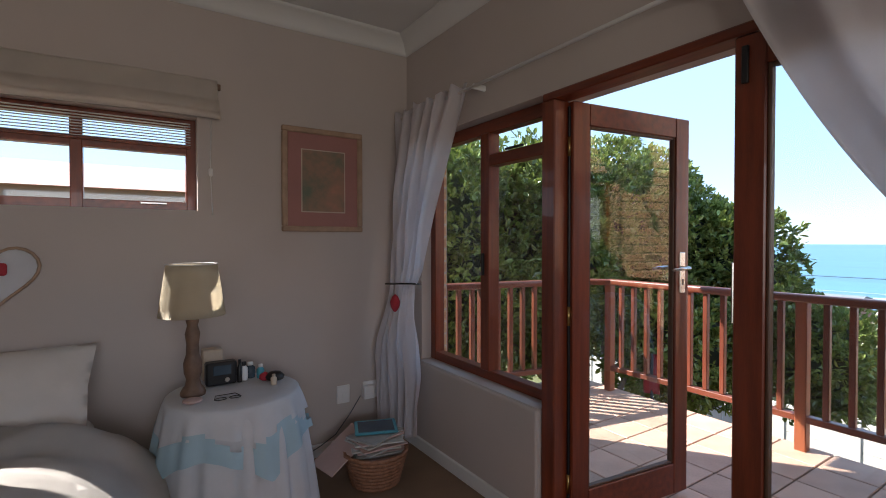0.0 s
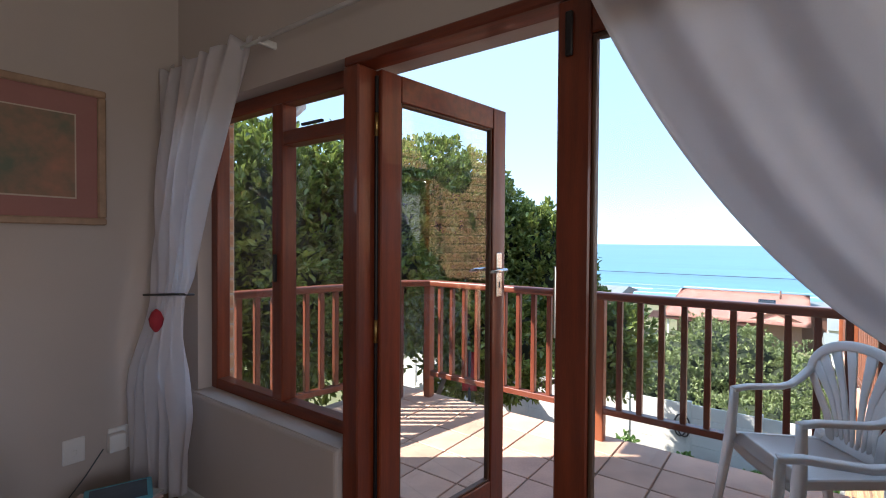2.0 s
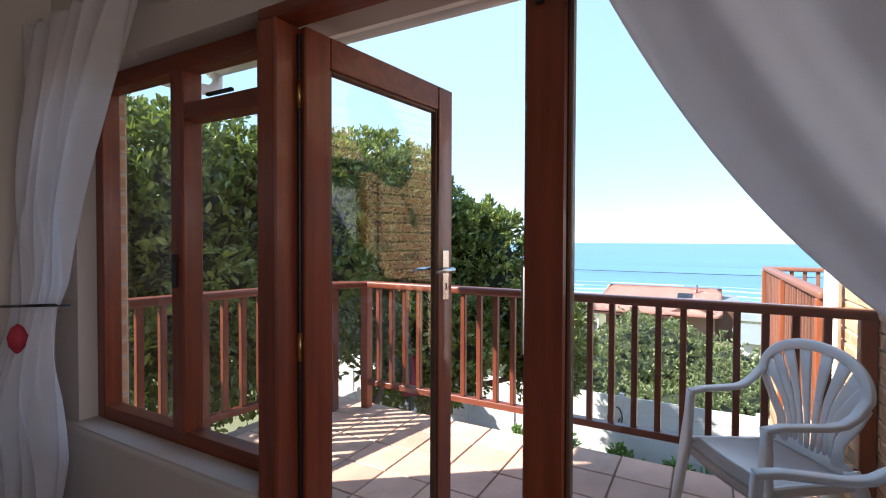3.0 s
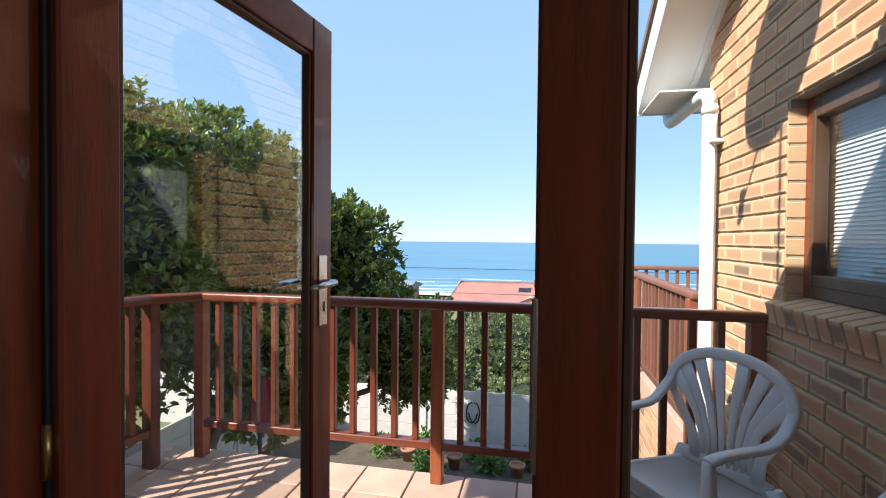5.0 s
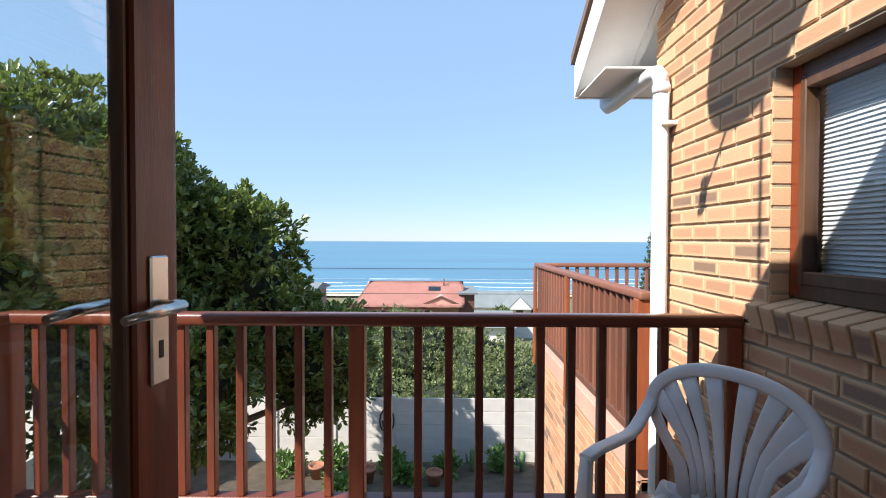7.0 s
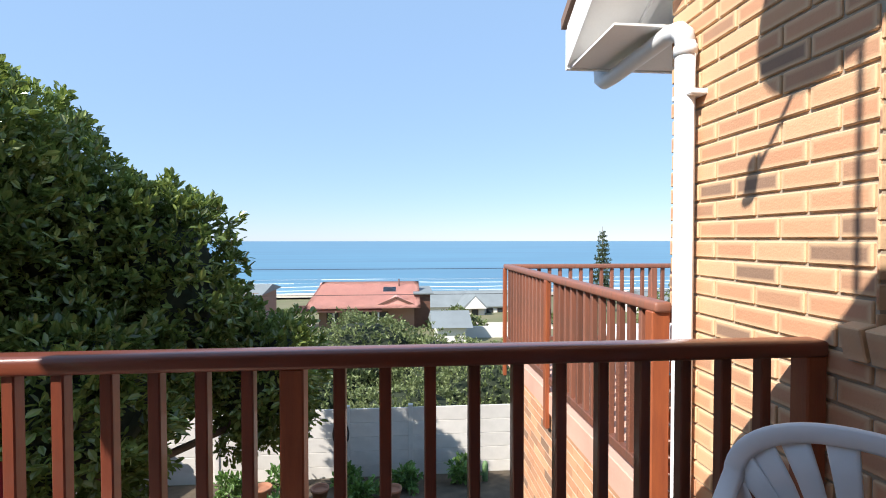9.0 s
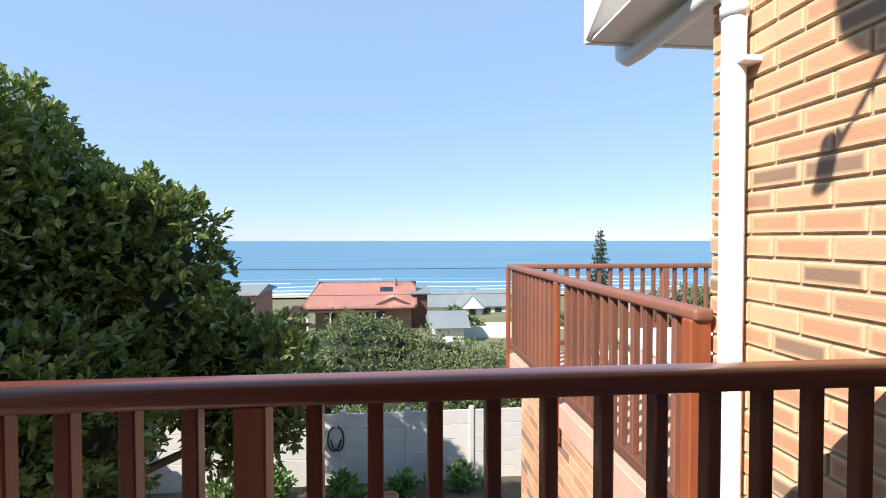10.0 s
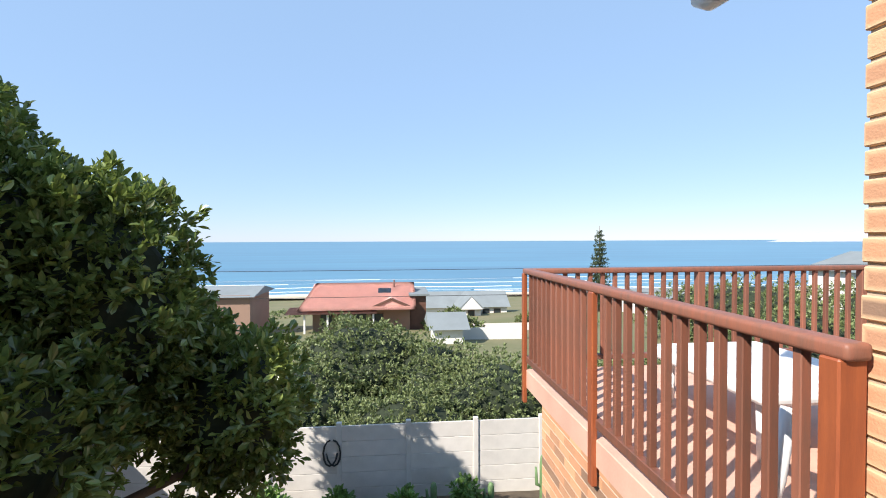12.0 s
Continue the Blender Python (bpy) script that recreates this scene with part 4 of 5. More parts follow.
# wing roof: verge board, soffit, eave and downpipe
VX, VZ, VS, VY = 5.13, 2.41, 0.57, 0.02
wr = thing("roof_2", (4.6, -0.1, 2.6), "gable roof edge with white barge board and soffit", "roof", kind="structure")
def sloped(y0, y1, dz0, dz1, x0=VX, x1=0.6):
    bm = bmesh.new()
    a = [(x0, VZ + dz0), (x1, VZ + VS * (x0 - x1) + dz0), (x1, VZ + VS * (x0 - x1) + dz1), (x0, VZ + dz1)]
    f0 = [bm.verts.new((x, y0, z)) for x, z in a]
    f1 = [bm.verts.new((x, y1, z)) for x, z in a]
    bm.faces.new(f0)
    bm.faces.new(f1[::-1])
    for i in range(4):
        bm.faces.new((f0[i], f0[(i + 1) % 4], f1[(i + 1) % 4], f1[i]))
    return bm
part("barge_board", sloped(VY - 0.025, VY, -0.005, 0.235), M_WHITE, wr)
part("soffit", sloped(-0.6, VY - 0.026, 0.03, 0.045, VX - 0.02), M_WHITE, wr)
part("soffit_batten", sloped(-0.34, -0.30, 0.0, 0.03, VX - 0.03), M_WHITE, wr)
part("eave_soffit", box_bm(4.55, VX, -4.5, VY - 0.027, VZ - 0.012, VZ + 0.0), M_WHITE, wr)
part("roof_cover", sloped(-4.5, VY + 0.02, 0.236, 0.30, VX + 0.05), M_ROOF, wr)
part("fascia", box_bm(VX - 0.0, VX + 0.025, -4.5, VY, VZ - 0.02, VZ + 0.22), M_WHITE, wr)
dp = thing("downpipe", (4.47, -0.27, 0), "white plastic downpipe at the corner of the brick wall", "downpipe")
PX, PY = 4.40, -0.275
part("pipe", tube_bm([(PX, PY, -3.2), (PX, PY, 2.26)], 0.044, 20), M_PVC, dp)
part("bend", tube_bm([(PX, PY, 2.24), (PX + 0.01, PY, 2.30), (PX + 0.05, PY, 2.335), (PX + 0.12, PY + 0.005, 2.35), (5.05, -0.235, 2.325), (5.16, -0.23, 2.33), (5.21, -0.23, 2.36), (5.22, -0.23, 2.43)], 0.044, 16), M_PVC, dp)
part("socket_ring", tube_bm([(PX, PY, 2.20), (PX, PY, 2.245)], 0.05, 20), M_PVC, dp)
part("clip", box_bm(PX - 0.075, PX + 0.075, GY - 0.003, PY + 0.02, 2.01, 2.035, 0.004), M_PVC, dp)

# ---- upper deck beyond the wing ----
DX0, DX1, DY, DT = 4.62, 8.0, -0.27, 1.055
build("deck_floor", box_bm(DX0, DX1, -4.6, DY + 0.02, -0.15, 0.035, 0.006), M_DECKFLOOR, "terracotta coloured screed deck floor", "floor")
build("deck_wall", join(box_bm(DX0, 7.55, -0.5, -0.285, -3.9, -0.152), box_bm(7.32, 7.55, -4.6, -0.5, -3.9, -0.152)), M_MORTARL, "pale pointed face brick wall under the deck")
dk = thing("deck_railing", (6.3, DY, 0), "weathered red-brown timber deck railing", "railing")
part("top_rail", top_rail((DX0 - 0.075, DY, DT), (DX1 + 0.03, DY, DT), 0.09, 0.055), M_DECKR, dk)
part("top_rail", top_rail((DX1, DY + 0.04, DT - 0.001), (DX1, -4.6, DT - 0.001), 0.09, 0.055), M_DECKR, dk)
part("bottom_rail", beam_bm((DX0, DY, 0.14), (DX1, DY, 0.14), 0.05, 0.06), M_DECKR, dk)
part("bottom_rail", beam_bm((DX1, DY, 0.14), (DX1, -4.6, 0.14), 0.06, 0.05), M_DECKR, dk)
for x, lo in ((DX0 - 0.02, -0.05), (6.33, -0.28), (DX1, -0.30)):
    part("post", box_bm(x - 0.036, x + 0.036, DY - 0.045 + (0.0 if lo > -0.1 else 0.055), DY + 0.05, lo, DT - 0.05, 0.006), M_POST, dk)
for y in (-2.12, -4.0):
    part("post", box_bm(DX1 - 0.04, DX1 + 0.04, y - 0.04, y + 0.04, 0.03, DT - 0.05, 0.006), M_DECKR, dk)
db = mesh_of("baluster", box_bm(-0.0185, 0.0185, -0.02, 0.02, 0.165, DT - 0.05, 0.004), M_DECKR)
inv = Matrix.Translation((-6.3, -DY, 0))
for i in range(25):
    x = 4.743 + i * 0.130
    if abs(x - 6.33) > 0.055 and x < 7.95:
        piece("baluster", db, dk, (x, DY, 0), inv)
for i in range(32):
    y = -0.40 - i * 0.132
    if min(abs(y + 2.12), abs(y + 4.0)) > 0.06:
        piece("baluster", db, dk, (DX1, y, 0), inv)
dt = thing("deck_table", (6.2, -1.5, 0.035), "white plastic table and bench on the deck", "table")
def rounded_slab(x0, x1, y0, y1, z0, z1, r=0.05):
    return box_bm(x0, x1, y0, y1, z0, z1, r, 4)
part("tabletop", rounded_slab(5.75, 7.0, -1.95, -0.98, 0.40, 0.50, 0.045), M_PVC, dt)
for x, y in ((5.9, -1.1), (6.85, -1.1), (5.9, -1.83), (6.85, -1.83)):
    part("leg", tube_bm([(x, y, 0.035), (x, y, 0.41)], [0.03, 0.04], 10), M_PVC, dt)
cu = thing("folded_parasol", (5.35, -0.75, 0.035), "white folded parasol leaning on the deck floor", "parasol")
part("folded_canopy", tube_bm([(5.30, -0.62, 0.04), (5.33, -0.68, 0.25), (5.38, -0.80, 0.55)], [0.02, 0.05, 0.035], 12), M_PVC, cu)

# ---- white plastic chairs ----
def plastic_chair():
    e = thing("plastic_chair", (0, 0, 0), "white moulded plastic armchair with a fan-slatted back", "chair", "white plastic balcony chairs")
    # faces +y; seat centre at the origin
    def sweep(pts, faces_up, wide, thin):
        """A rounded flat bar along pts; faces_up turns its flat side from forwards (0) to upwards (1)."""
        bm, rings, n = bmesh.new(), [], 12
        for i, p in enumerate(pts):
            d = (pts[min(i + 1, len(pts) - 1)] - pts[max(i - 1, 0)]).normalized()
            nn = Vector((0, 1, 0.12)).lerp(Vector((0, 0.001, 1)), faces_up[i])
            nn = (nn - d * nn.dot(d)).normalized()
            side = d.cross(nn).normalized()
            w_ = wide[i] if isinstance(wide, list) else wide
            rings.append([bm.verts.new(p + side * w_ / 2 * math.copysign(abs(math.cos(a)) ** 0.6, math.cos(a)) + nn * thin / 2 * math.copysign(abs(math.sin(a)) ** 0.6, math.sin(a))) for a in (k * 2 * math.pi / n for k in range(n))])
        for a, b in zip(rings, rings[1:]):
            for k in range(n):
                bm.faces.new((a[k], a[(k + 1) % n], b[(k + 1) % n], b[k])).smooth = True
        bm.faces.new(rings[0][::-1])
        bm.faces.new(rings[-1])
        return bm
    def rim(a):
        h = math.sin(a)
        return Vector((0.268 * math.copysign(abs(math.cos(a)) ** 0.9, math.cos(a)), -0.185 - 0.035 * max(0.0, h), 0.765 + 0.155 * h))
    # seat with a dished middle and a rolled front
    seat = sheet_bm(lambda u, v: ((-0.5 + u) * (0.40 + 0.07 * v), -0.20 + 0.43 * v, 0.42 + 0.015 * v - 0.022 * math.sin(u * math.pi) * math.sin(v * math.pi) - 0.04 * smooth((v - 0.88) / 0.12)), 18, 18, 0.012)
    part("seat", seat, M_PVC, e)
    for k in range(3):
        part("seat_groove", sheet_bm(lambda u, v, k=k: (-0.13 + 0.26 * u, 0.06 - k * 0.05 + 0.006 * v - 0.012 * math.sin(u * math.pi), 0.4145 - 0.0145 * math.sin((0.2 + 0.6 * u) * math.pi)), 10, 1, 0.002), M_BLACK, e)
    for s in (-1, 1):
        part("front_leg", sweep([Vector((s * 0.242, 0.212, 0.655)), Vector((s * 0.247, 0.215, 0.55)), Vector((s * 0.252, 0.225, 0.42)), Vector((s * 0.268, 0.25, 0.2)), Vector((s * 0.285, 0.275, 0.0))], [0, 0, 0, 0, 0], [0.04, 0.05, 0.07, 0.055, 0.04], 0.034), M_PVC, e)
        part("back_leg", sweep([Vector((s * 0.20, -0.19, 0.46)), Vector((s * 0.225, -0.20, 0.40)), Vector((s * 0.25, -0.25, 0.2)), Vector((s * 0.27, -0.30, 0.0))], [0, 0, 0, 0], [0.06, 0.07, 0.055, 0.04], 0.034), M_PVC, e)
        part("seat_rail", beam_bm((s * 0.205, -0.2, 0.405), (s * 0.24, 0.21, 0.41), 0.03, 0.045, 0.006), M_PVC, e)
        part("back_wing", sweep([rim(math.pi / 2 - s * 1.75), Vector((s * 0.225, -0.188, 0.66)), Vector((s * 0.155, -0.185, 0.56)), Vector((s * 0.135, -0.188, 0.44))], [0, 0, 0, 0], [0.05, 0.045, 0.05, 0.06], 0.012), M_PVC, e)
    part("apron", sheet_bm(lambda u, v: (-0.245 + 0.49 * u, 0.215 + 0.02 * math.sin(u * math.pi), 0.40 - 0.05 * v), 12, 3, 0.01), M_PVC, e)
    # one bar runs from arm to hoop to arm
    right = [Vector(p) for p in ((0.240, 0.222, 0.652), (0.245, 0.15, 0.664), (0.252, 0.06, 0.664), (0.260, -0.03, 0.664), (0.268, -0.085, 0.675), (0.272, -0.13, 0.705))]
    up = [1.0, 1.0, 1.0, 1.0, 0.8, 0.45]
    hoop = [rim(-0.02 + (math.pi + 0.04) * k / 28) for k in range(29)]
    pts = right + hoop + [Vector((-p.x, p.y, p.z)) for p in reversed(right)]
    part("arm_and_back_hoop", sweep(pts, up + [0.15] + [0.0] * 27 + [0.15] + up[::-1], 0.048, 0.026), M_PVC, e)
    part("back_foot", sweep([Vector((-0.2, -0.188, 0.45)), Vector((0, -0.195, 0.45)), Vector((0.2, -0.188, 0.45))], [0, 0, 0], 0.06, 0.016), M_PVC, e)
    for i in range(8):
        f = (i - 3.5) / 3.5
        lo = Vector((0.105 * f, -0.192, 0.46))
        hi = rim(math.pi / 2 - f * 1.32)
        mid = lo.lerp(hi, 0.5) + Vector((-0.045 * f, 0.004, 0.018))
        slat_ = [lo, lo.lerp(mid, 0.5) + Vector((-0.014 * f, 0, 0)), mid, mid.lerp(hi, 0.5) + Vector((-0.006 * f, 0, 0)), hi]
        part("back_slat", sweep(slat_, [0] * 5, [0.023, 0.030, 0.038, 0.052, 0.066], 0.010), M_PVC, e)
    return e
ch = plastic_chair()
ch.matrix_basis = pose(3.138, 0.169, 0.0, 0, 0, 33.8)
ch2 = copy_thing(ch, pose(2.19, 0.03, 0.0, 0, 0, 8))

# ---- ground, sea and distance ----
def ground_z(x):
    pts = [(-200, 8), (-60, -1.2), (0, -3.1), (6, -3.2), (13.7, -4.35), (25, -5.8), (60, -9.5), (110, -14.5), (190, -24), (232, -27.2), (262, -28.6), (400, -45), (4900, -60)]
    for (a, za), (b, zb) in zip(pts, pts[1:]):
        if x <= b:
            return za + (zb - za) * (x - a) / (b - a)
    return -60
def land():
    xs = [-200, -100, -60, -20, 0, 3, 6, 9, 12, 13.7, 16, 20, 25, 32, 40, 50, 60, 75, 90, 110, 130, 150, 170, 190, 210, 232, 262, 400, 4900]
    ys = [-4800, -1500, -600, -300, -150] + list(range(-100, 101, 8)) + [150, 300, 600, 1500, 4800]
    bm = bmesh.new()
    g = [[bm.verts.new((x, y, ground_z(x) + (1.2 * noise.noise((x * 0.03, y * 0.03, 1)) if 30 < x < 220 else 0))) for y in ys] for x in xs]
    for i in range(len(xs) - 1):
        for j in range(len(ys) - 1):
            bm.faces.new((g[i][j], g[i + 1][j], g[i + 1][j + 1], g[i][j + 1])).smooth = True
    return bm
build("ground", land(), M_LAND, "sloping coastal ground with scrub", "ground")
build("garden_bed", sheet_bm(lambda u, v: (4.7 + 8.9 * u, -3 + 14 * v, ground_z(4.7 + 8.9 * u) + 0.03 + 0.05 * noise.noise((u * 9, v * 12, 2))), 30, 30), M_SOIL, "dark garden soil inside the boundary wall", "ground")
build("beach", sheet_bm(lambda u, v: (224 + 26 * u, -900 + 1800 * v, ground_z(224 + 26 * u) + 0.9), 6, 6), M_SAND, "pale beach sand", "beach")
SEA_Z = -27.2
build("water", sheet_bm(lambda u, v: (236 + 4700 * u, -4900 + 9800 * v, SEA_Z), 2, 2), M_SEA, "blue sea with low swell", "sea")
rs = random.Random(11)
for i in range(7):
    x = 240 + i * i * 2.6 + rs.uniform(0, 4)
    def surf(u, v, x=x, s=i):
        y = -420 + 840 * u
        wv = 9 * noise.noise((y * 0.012, s * 3.1, 0)) + 2 * noise.noise((y * 0.05, s, 5))
        width = max(0.0, (2.9 - 0.33 * s) * (0.55 - 0.11 * s + 1.5 * noise.noise((y * 0.016, s * 7.7, 2)) + 0.5 * noise.noise((y * 0.07, s * 2.7, 6))))
        return (x + wv + width * (v - 0.5), y, SEA_Z + 0.15 + 0.25 * math.sin(v * math.pi))
    build("water_foam_%d" % (i + 1), sheet_bm(surf, 420, 2), M_WHITE, "white line of breaking surf", "surf")
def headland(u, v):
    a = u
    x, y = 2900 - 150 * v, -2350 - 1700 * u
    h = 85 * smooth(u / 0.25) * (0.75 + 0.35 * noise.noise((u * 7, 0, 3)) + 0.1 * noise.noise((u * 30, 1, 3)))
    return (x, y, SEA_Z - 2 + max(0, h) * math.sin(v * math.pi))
build("backdrop_headland", sheet_bm(headland, 60, 8), M_HILL, "far headland over the bay with haze in its colour", "headland")

# far houses
def house(name, label, x0, x1, y0, y1, zb, ze, zr, wallm, roofm, along="y", group="houses towards the sea"):
    e = thing(name, ((x0 + x1) / 2, (y0 + y1) / 2, zb), label, "house", group)
    part("wall", box_bm(x0, x1, y0, y1, zb - 4, ze), wallm, e)
    o = 0.6
    bm = bmesh.new()
    if along == "y":
        xm = (x0 + x1) / 2
        a = [[(x0 - o, y, ze - 0.15), (xm, y, zr), (x1 + o, y, ze - 0.15)] for y in (y0 - o, y1 + o)]
    else:
        ym = (y0 + y1) / 2
        a = [[(x, y0 - o, ze - 0.15), (x, ym, zr), (x, y1 + o, ze - 0.15)] for x in (x0 - o, x1 + o)]
    v = [[bm.verts.new(p) for p in r] for r in a]
    bm.faces.new(v[0])
    bm.faces.new(v[1][::-1])
    for i, j in ((0, 1), (1, 2), (2, 0)):
        bm.faces.new((v[0][i], v[0][j], v[1][j], v[1][i]))
    part("roof", bm, roofm, e)
    return e
def hwin(e, x, y0, y1, z0, z1):
    f = part("window", box_bm(x - 0.06, x, y0, y1, z0, z1), M_TRIM, e)
    part("pane", box_bm(x - 0.08, x - 0.06, y0 + 0.1, y1 - 0.1, z0 + 0.1, z1 - 0.1), M_PANE, f)

h1 = house("house", "brown house with a salmon pink tiled roof", 61, 71, -0.6, 11.0, -11, -6.5, -4.45, M_HOUSEB, M_REDROOF)
bm = sheet_bm(lambda u, v: (58.0 + 2.8 * v, 3.3 + 10.3 * u, -7.2 + 0.45 * v), 2, 2, 0.15)
part("porch_roof", bm, M_TRIM, h1, "dark flat porch roof")
for i in range(4):
    part("porch_post", box_bm(58.5, 58.7, 3.6 + i * 2.6, 3.8 + i * 2.6, -11, -7.35), M_HOUSEW, h1)
    hwin(h1, 61.0, 2.6 + i * 2.0, 4.1 + i * 2.0, -9.0, -7.6)
part("roof_sheet", sheet_bm(lambda u, v: (58.6 + 7.3 * v, -1.3 + (13.7 - 1.1 * v) * u, -6.9 + 2.55 * v), 20, 6, 0.12), M_REDROOF, h1)
bmg = bmesh.new()
tri = [(-1.2, -7.0), (1.6, -5.75), (4.4, -7.0)]
g0 = [bmg.verts.new((59.6, y, z)) for y, z in tri]
g1 = [bmg.verts.new((65.0, y, z + 0.25)) for y, z in tri]
bmg.faces.new(g0)
bmg.faces.new(g1[::-1])
for i, j in ((0, 1), (1, 2), (2, 0)):
    bmg.faces.new((g0[i], g0[j], g1[j], g1[i]))
part("gablet", bmg, M_REDROOF, h1)
for a, b in ((0, 1), (1, 2)):
    part("gablet_board", beam_bm((59.55, tri[a][0], tri[a][1]), (59.55, tri[b][0], tri[b][1]), 0.12, 0.3, 0), M_TRIM, h1)
# plain dark box added to stand for the house's end running back
part("side_wing", box_bm(61.5, 69.5, -2.6, -0.6, -11, -5.6), M_TRIM, h1, "dark box added for the house's end wall")
part("side_wing_roof", box_bm(60.9, 70.0, -3.0, -0.5, -5.6, -5.4), M_GREYROOF, h1)
part("solar_panel", sheet_bm(lambda u, v: (62.6 + 1.5 * v, 1.7 + 1.6 * u, -5.52 + 0.6 * v), 2, 2, 0.08), M_PANE, h1)
part("vent_pipe", tube_bm([(64.5, 1.3, -5.4), (64.5, 1.3, -3.9)], 0.09, 8), M_TRIM, h1)
h2 = house("house", "white house with grey pitched roof", 90, 98, -19.5, -4.2, -15, -11.2, -8.8, M_HOUSEW, M_GREYROOF)
h3 = house("house", "small white gabled cottage with grey roof", 84, 91, -13.5, -10.1, -15, -10.6, -8.5, M_HOUSEW, M_GREYROOF, "x")
gab = bmesh.new()
gab.faces.new([gab.verts.new(p) for p in ((83.15, -13.7, -10.75), (83.15, -9.9, -10.75), (83.15, -11.8, -8.7))])
gab.normal_update()
bmesh.ops.solidify(gab, geom=gab.faces[:], thickness=0.1)
part("gable", gab, M_HOUSEW, h3)
hwin(h3, 84, -12.4, -11.2, -12.2, -11.0)
hwin(h2, 90, -18.3, -17.0, -12.9, -11.7)
hwin(h2, 90, -16.2, -14.9, -12.9, -11.7)
h4 = house("house", "low outbuilding with a pale metal roof", 46, 51, -5.0, -2.4, -8.5, -6.7, -5.7, M_HOUSEW, M_GREYROOF, "y")
h5 = house("house", "grey house half hidden behind the tree", 58, 66, 17.3, 26, -10, -4.9, -4.2, M_HOUSEB, M_GREYROOF)
h8 = house("house", "neighbour's low house with a red-brown roof", -13, 2.6, 25, 33, -3, 3.8, 5.2, M_HOUSEB, M_REDROOF, "x", "neighbouring houses")
h6 = house("house", "white flat house beyond the deck", 70, 78, -52, -36, -12, -7.8, -6.6, M_HOUSEW, M_GREYROOF)
h7 = house("house", "pale house with a green lawn behind the deck", 40, 50, -54, -43, -8, -1.9, -0.2, M_HOUSEW, M_GREYROOF, "x")
build("pavement", box_bm(54, 64, -20, -4.5, -10.2, -9.7), M_MORTARL, "pale paved yard", "pavement")
yw = solid("yard_wall", box_bm(50, 50.2, -12, -4.0, -9.5, -7.6), M_HOUSEW, "low white yard wall", "wall")

# power lines and poles
for x, z, sag in ((40, -0.80, 0.25), (38, -2.65, 0.2)):
    c = solid("power_line", tube_bm([(x, -70 + 140 * k / 24, z - sag * (1 - (2 * k / 24 - 1) ** 2)) for k in range(25)], 0.02, 5), M_CABLE, "black overhead power line", "cable", "overhead lines")
pl = solid("lamp_post", tube_bm([(44, -11.6, -8), (44, -11.6, -4.6)], 0.08, 8), M_CONC, "pale concrete post by the yard", "post")

# ---- foliage ----
def leaves_mesh(name, lumps, count, size, seed, material, depth=0.35, core=0.80, zmin=-99):
    """Leaves scattered through the outer layer of several uneven lumps."""
    r = np.random.default_rng(seed)
    vol = np.array([(l[3] * l[4] + l[4] * l[5] + l[3] * l[5]) for l in lumps])
    which = r.choice(len(lumps), count, p=vol / vol.sum())
    L = np.array(lumps)[which]
    d = r.normal(size=(count, 3))
    d /= np.linalg.norm(d, axis=1)[:, None]
    # uneven outline: sums of waves over the direction
    wob = 0.98 + 0.07 * np.sin(d[:, 0] * 7 + L[:, 0] * 3) + 0.07 * np.sin(d[:, 1] * 8 + L[:, 1] * 2 + 1) + 0.06 * np.sin(d[:, 2] * 9 + L[:, 2] + 2) + 0.05 * np.sin(d[:, 0] * 21 + d[:, 2] * 17)
    k = wob * (1 - depth * r.random(count) ** 1.7) + 0.05 * r.random(count) ** 6
    P = L[:, :3] + d * L[:, 3:6] * k[:, None]
    # twig tufts
    tuft = 9
    pick = r.integers(0, count, count // tuft).repeat(tuft)
    P, d = P[pick] + r.normal(size=(len(pick), 3)) * size * 0.28, d[pick]
    keep = P[:, 2] > zmin
    P, d = P[keep], d[keep]
    n = len(P)
    ax = d * 0.7 + r.normal(size=(n, 3)) * 0.65 + np.array([0, 0, 0.3])
    ax /= np.linalg.norm(ax, axis=1)[:, None]
    face = d * 0.2 + r.normal(size=(n, 3)) * 0.5 + np.array([0, 0, 1.0])
    nn = face - ax * (face * ax).sum(axis=1)[:, None]
    nn /= np.linalg.norm(nn, axis=1)[:, None]
    sd = np.cross(ax, nn)
    s = size * (0.6 + 0.8 * r.random(n))[:, None]
    V = np.empty((n, 6, 3))
    V[:, 0] = P
    V[:, 1] = P + ax * s * 0.45 + sd * s * 0.24 + nn * s * 0.06
    V[:, 2] = P + ax * s * 0.8 + sd * s * 0.17 + nn * s * 0.05
    V[:, 3] = P + ax * s - nn * s * 0.05
    V[:, 4] = P + ax * s * 0.8 - sd * s * 0.17 + nn * s * 0.05
    V[:, 5] = P + ax * s * 0.45 - sd * s * 0.24 + nn * s * 0.06
    idx = np.arange(n)[:, None] * 6
    F = np.concatenate([idx + np.array([0, 1, 2, 3]), idx + np.array([0, 3, 4, 5])], axis=1).reshape(-1, 4)
    me = bpy.data.meshes.new(name)
    me.from_pydata(V.reshape(-1, 3).tolist(), [], F.tolist())
    me.materials.append(material)
    return me

def core_bm(lumps, f):
    bms = []
    for cx, cy, cz, rx, ry, rz in lumps:
        b = bmesh.new()
        bmesh.ops.create_icosphere(b, subdivisions=3, radius=1)
        for v in b.verts:
            q = v.co.normalized()
            k = f * (1 + 0.12 * noise.noise(q * 3 + Vector((cx, cy, cz))))
            v.co = Vector((cx + q.x * rx * k, cy + q.y * ry * k, cz + q.z * rz * k))
        bms.append(b)
    return join(*bms)

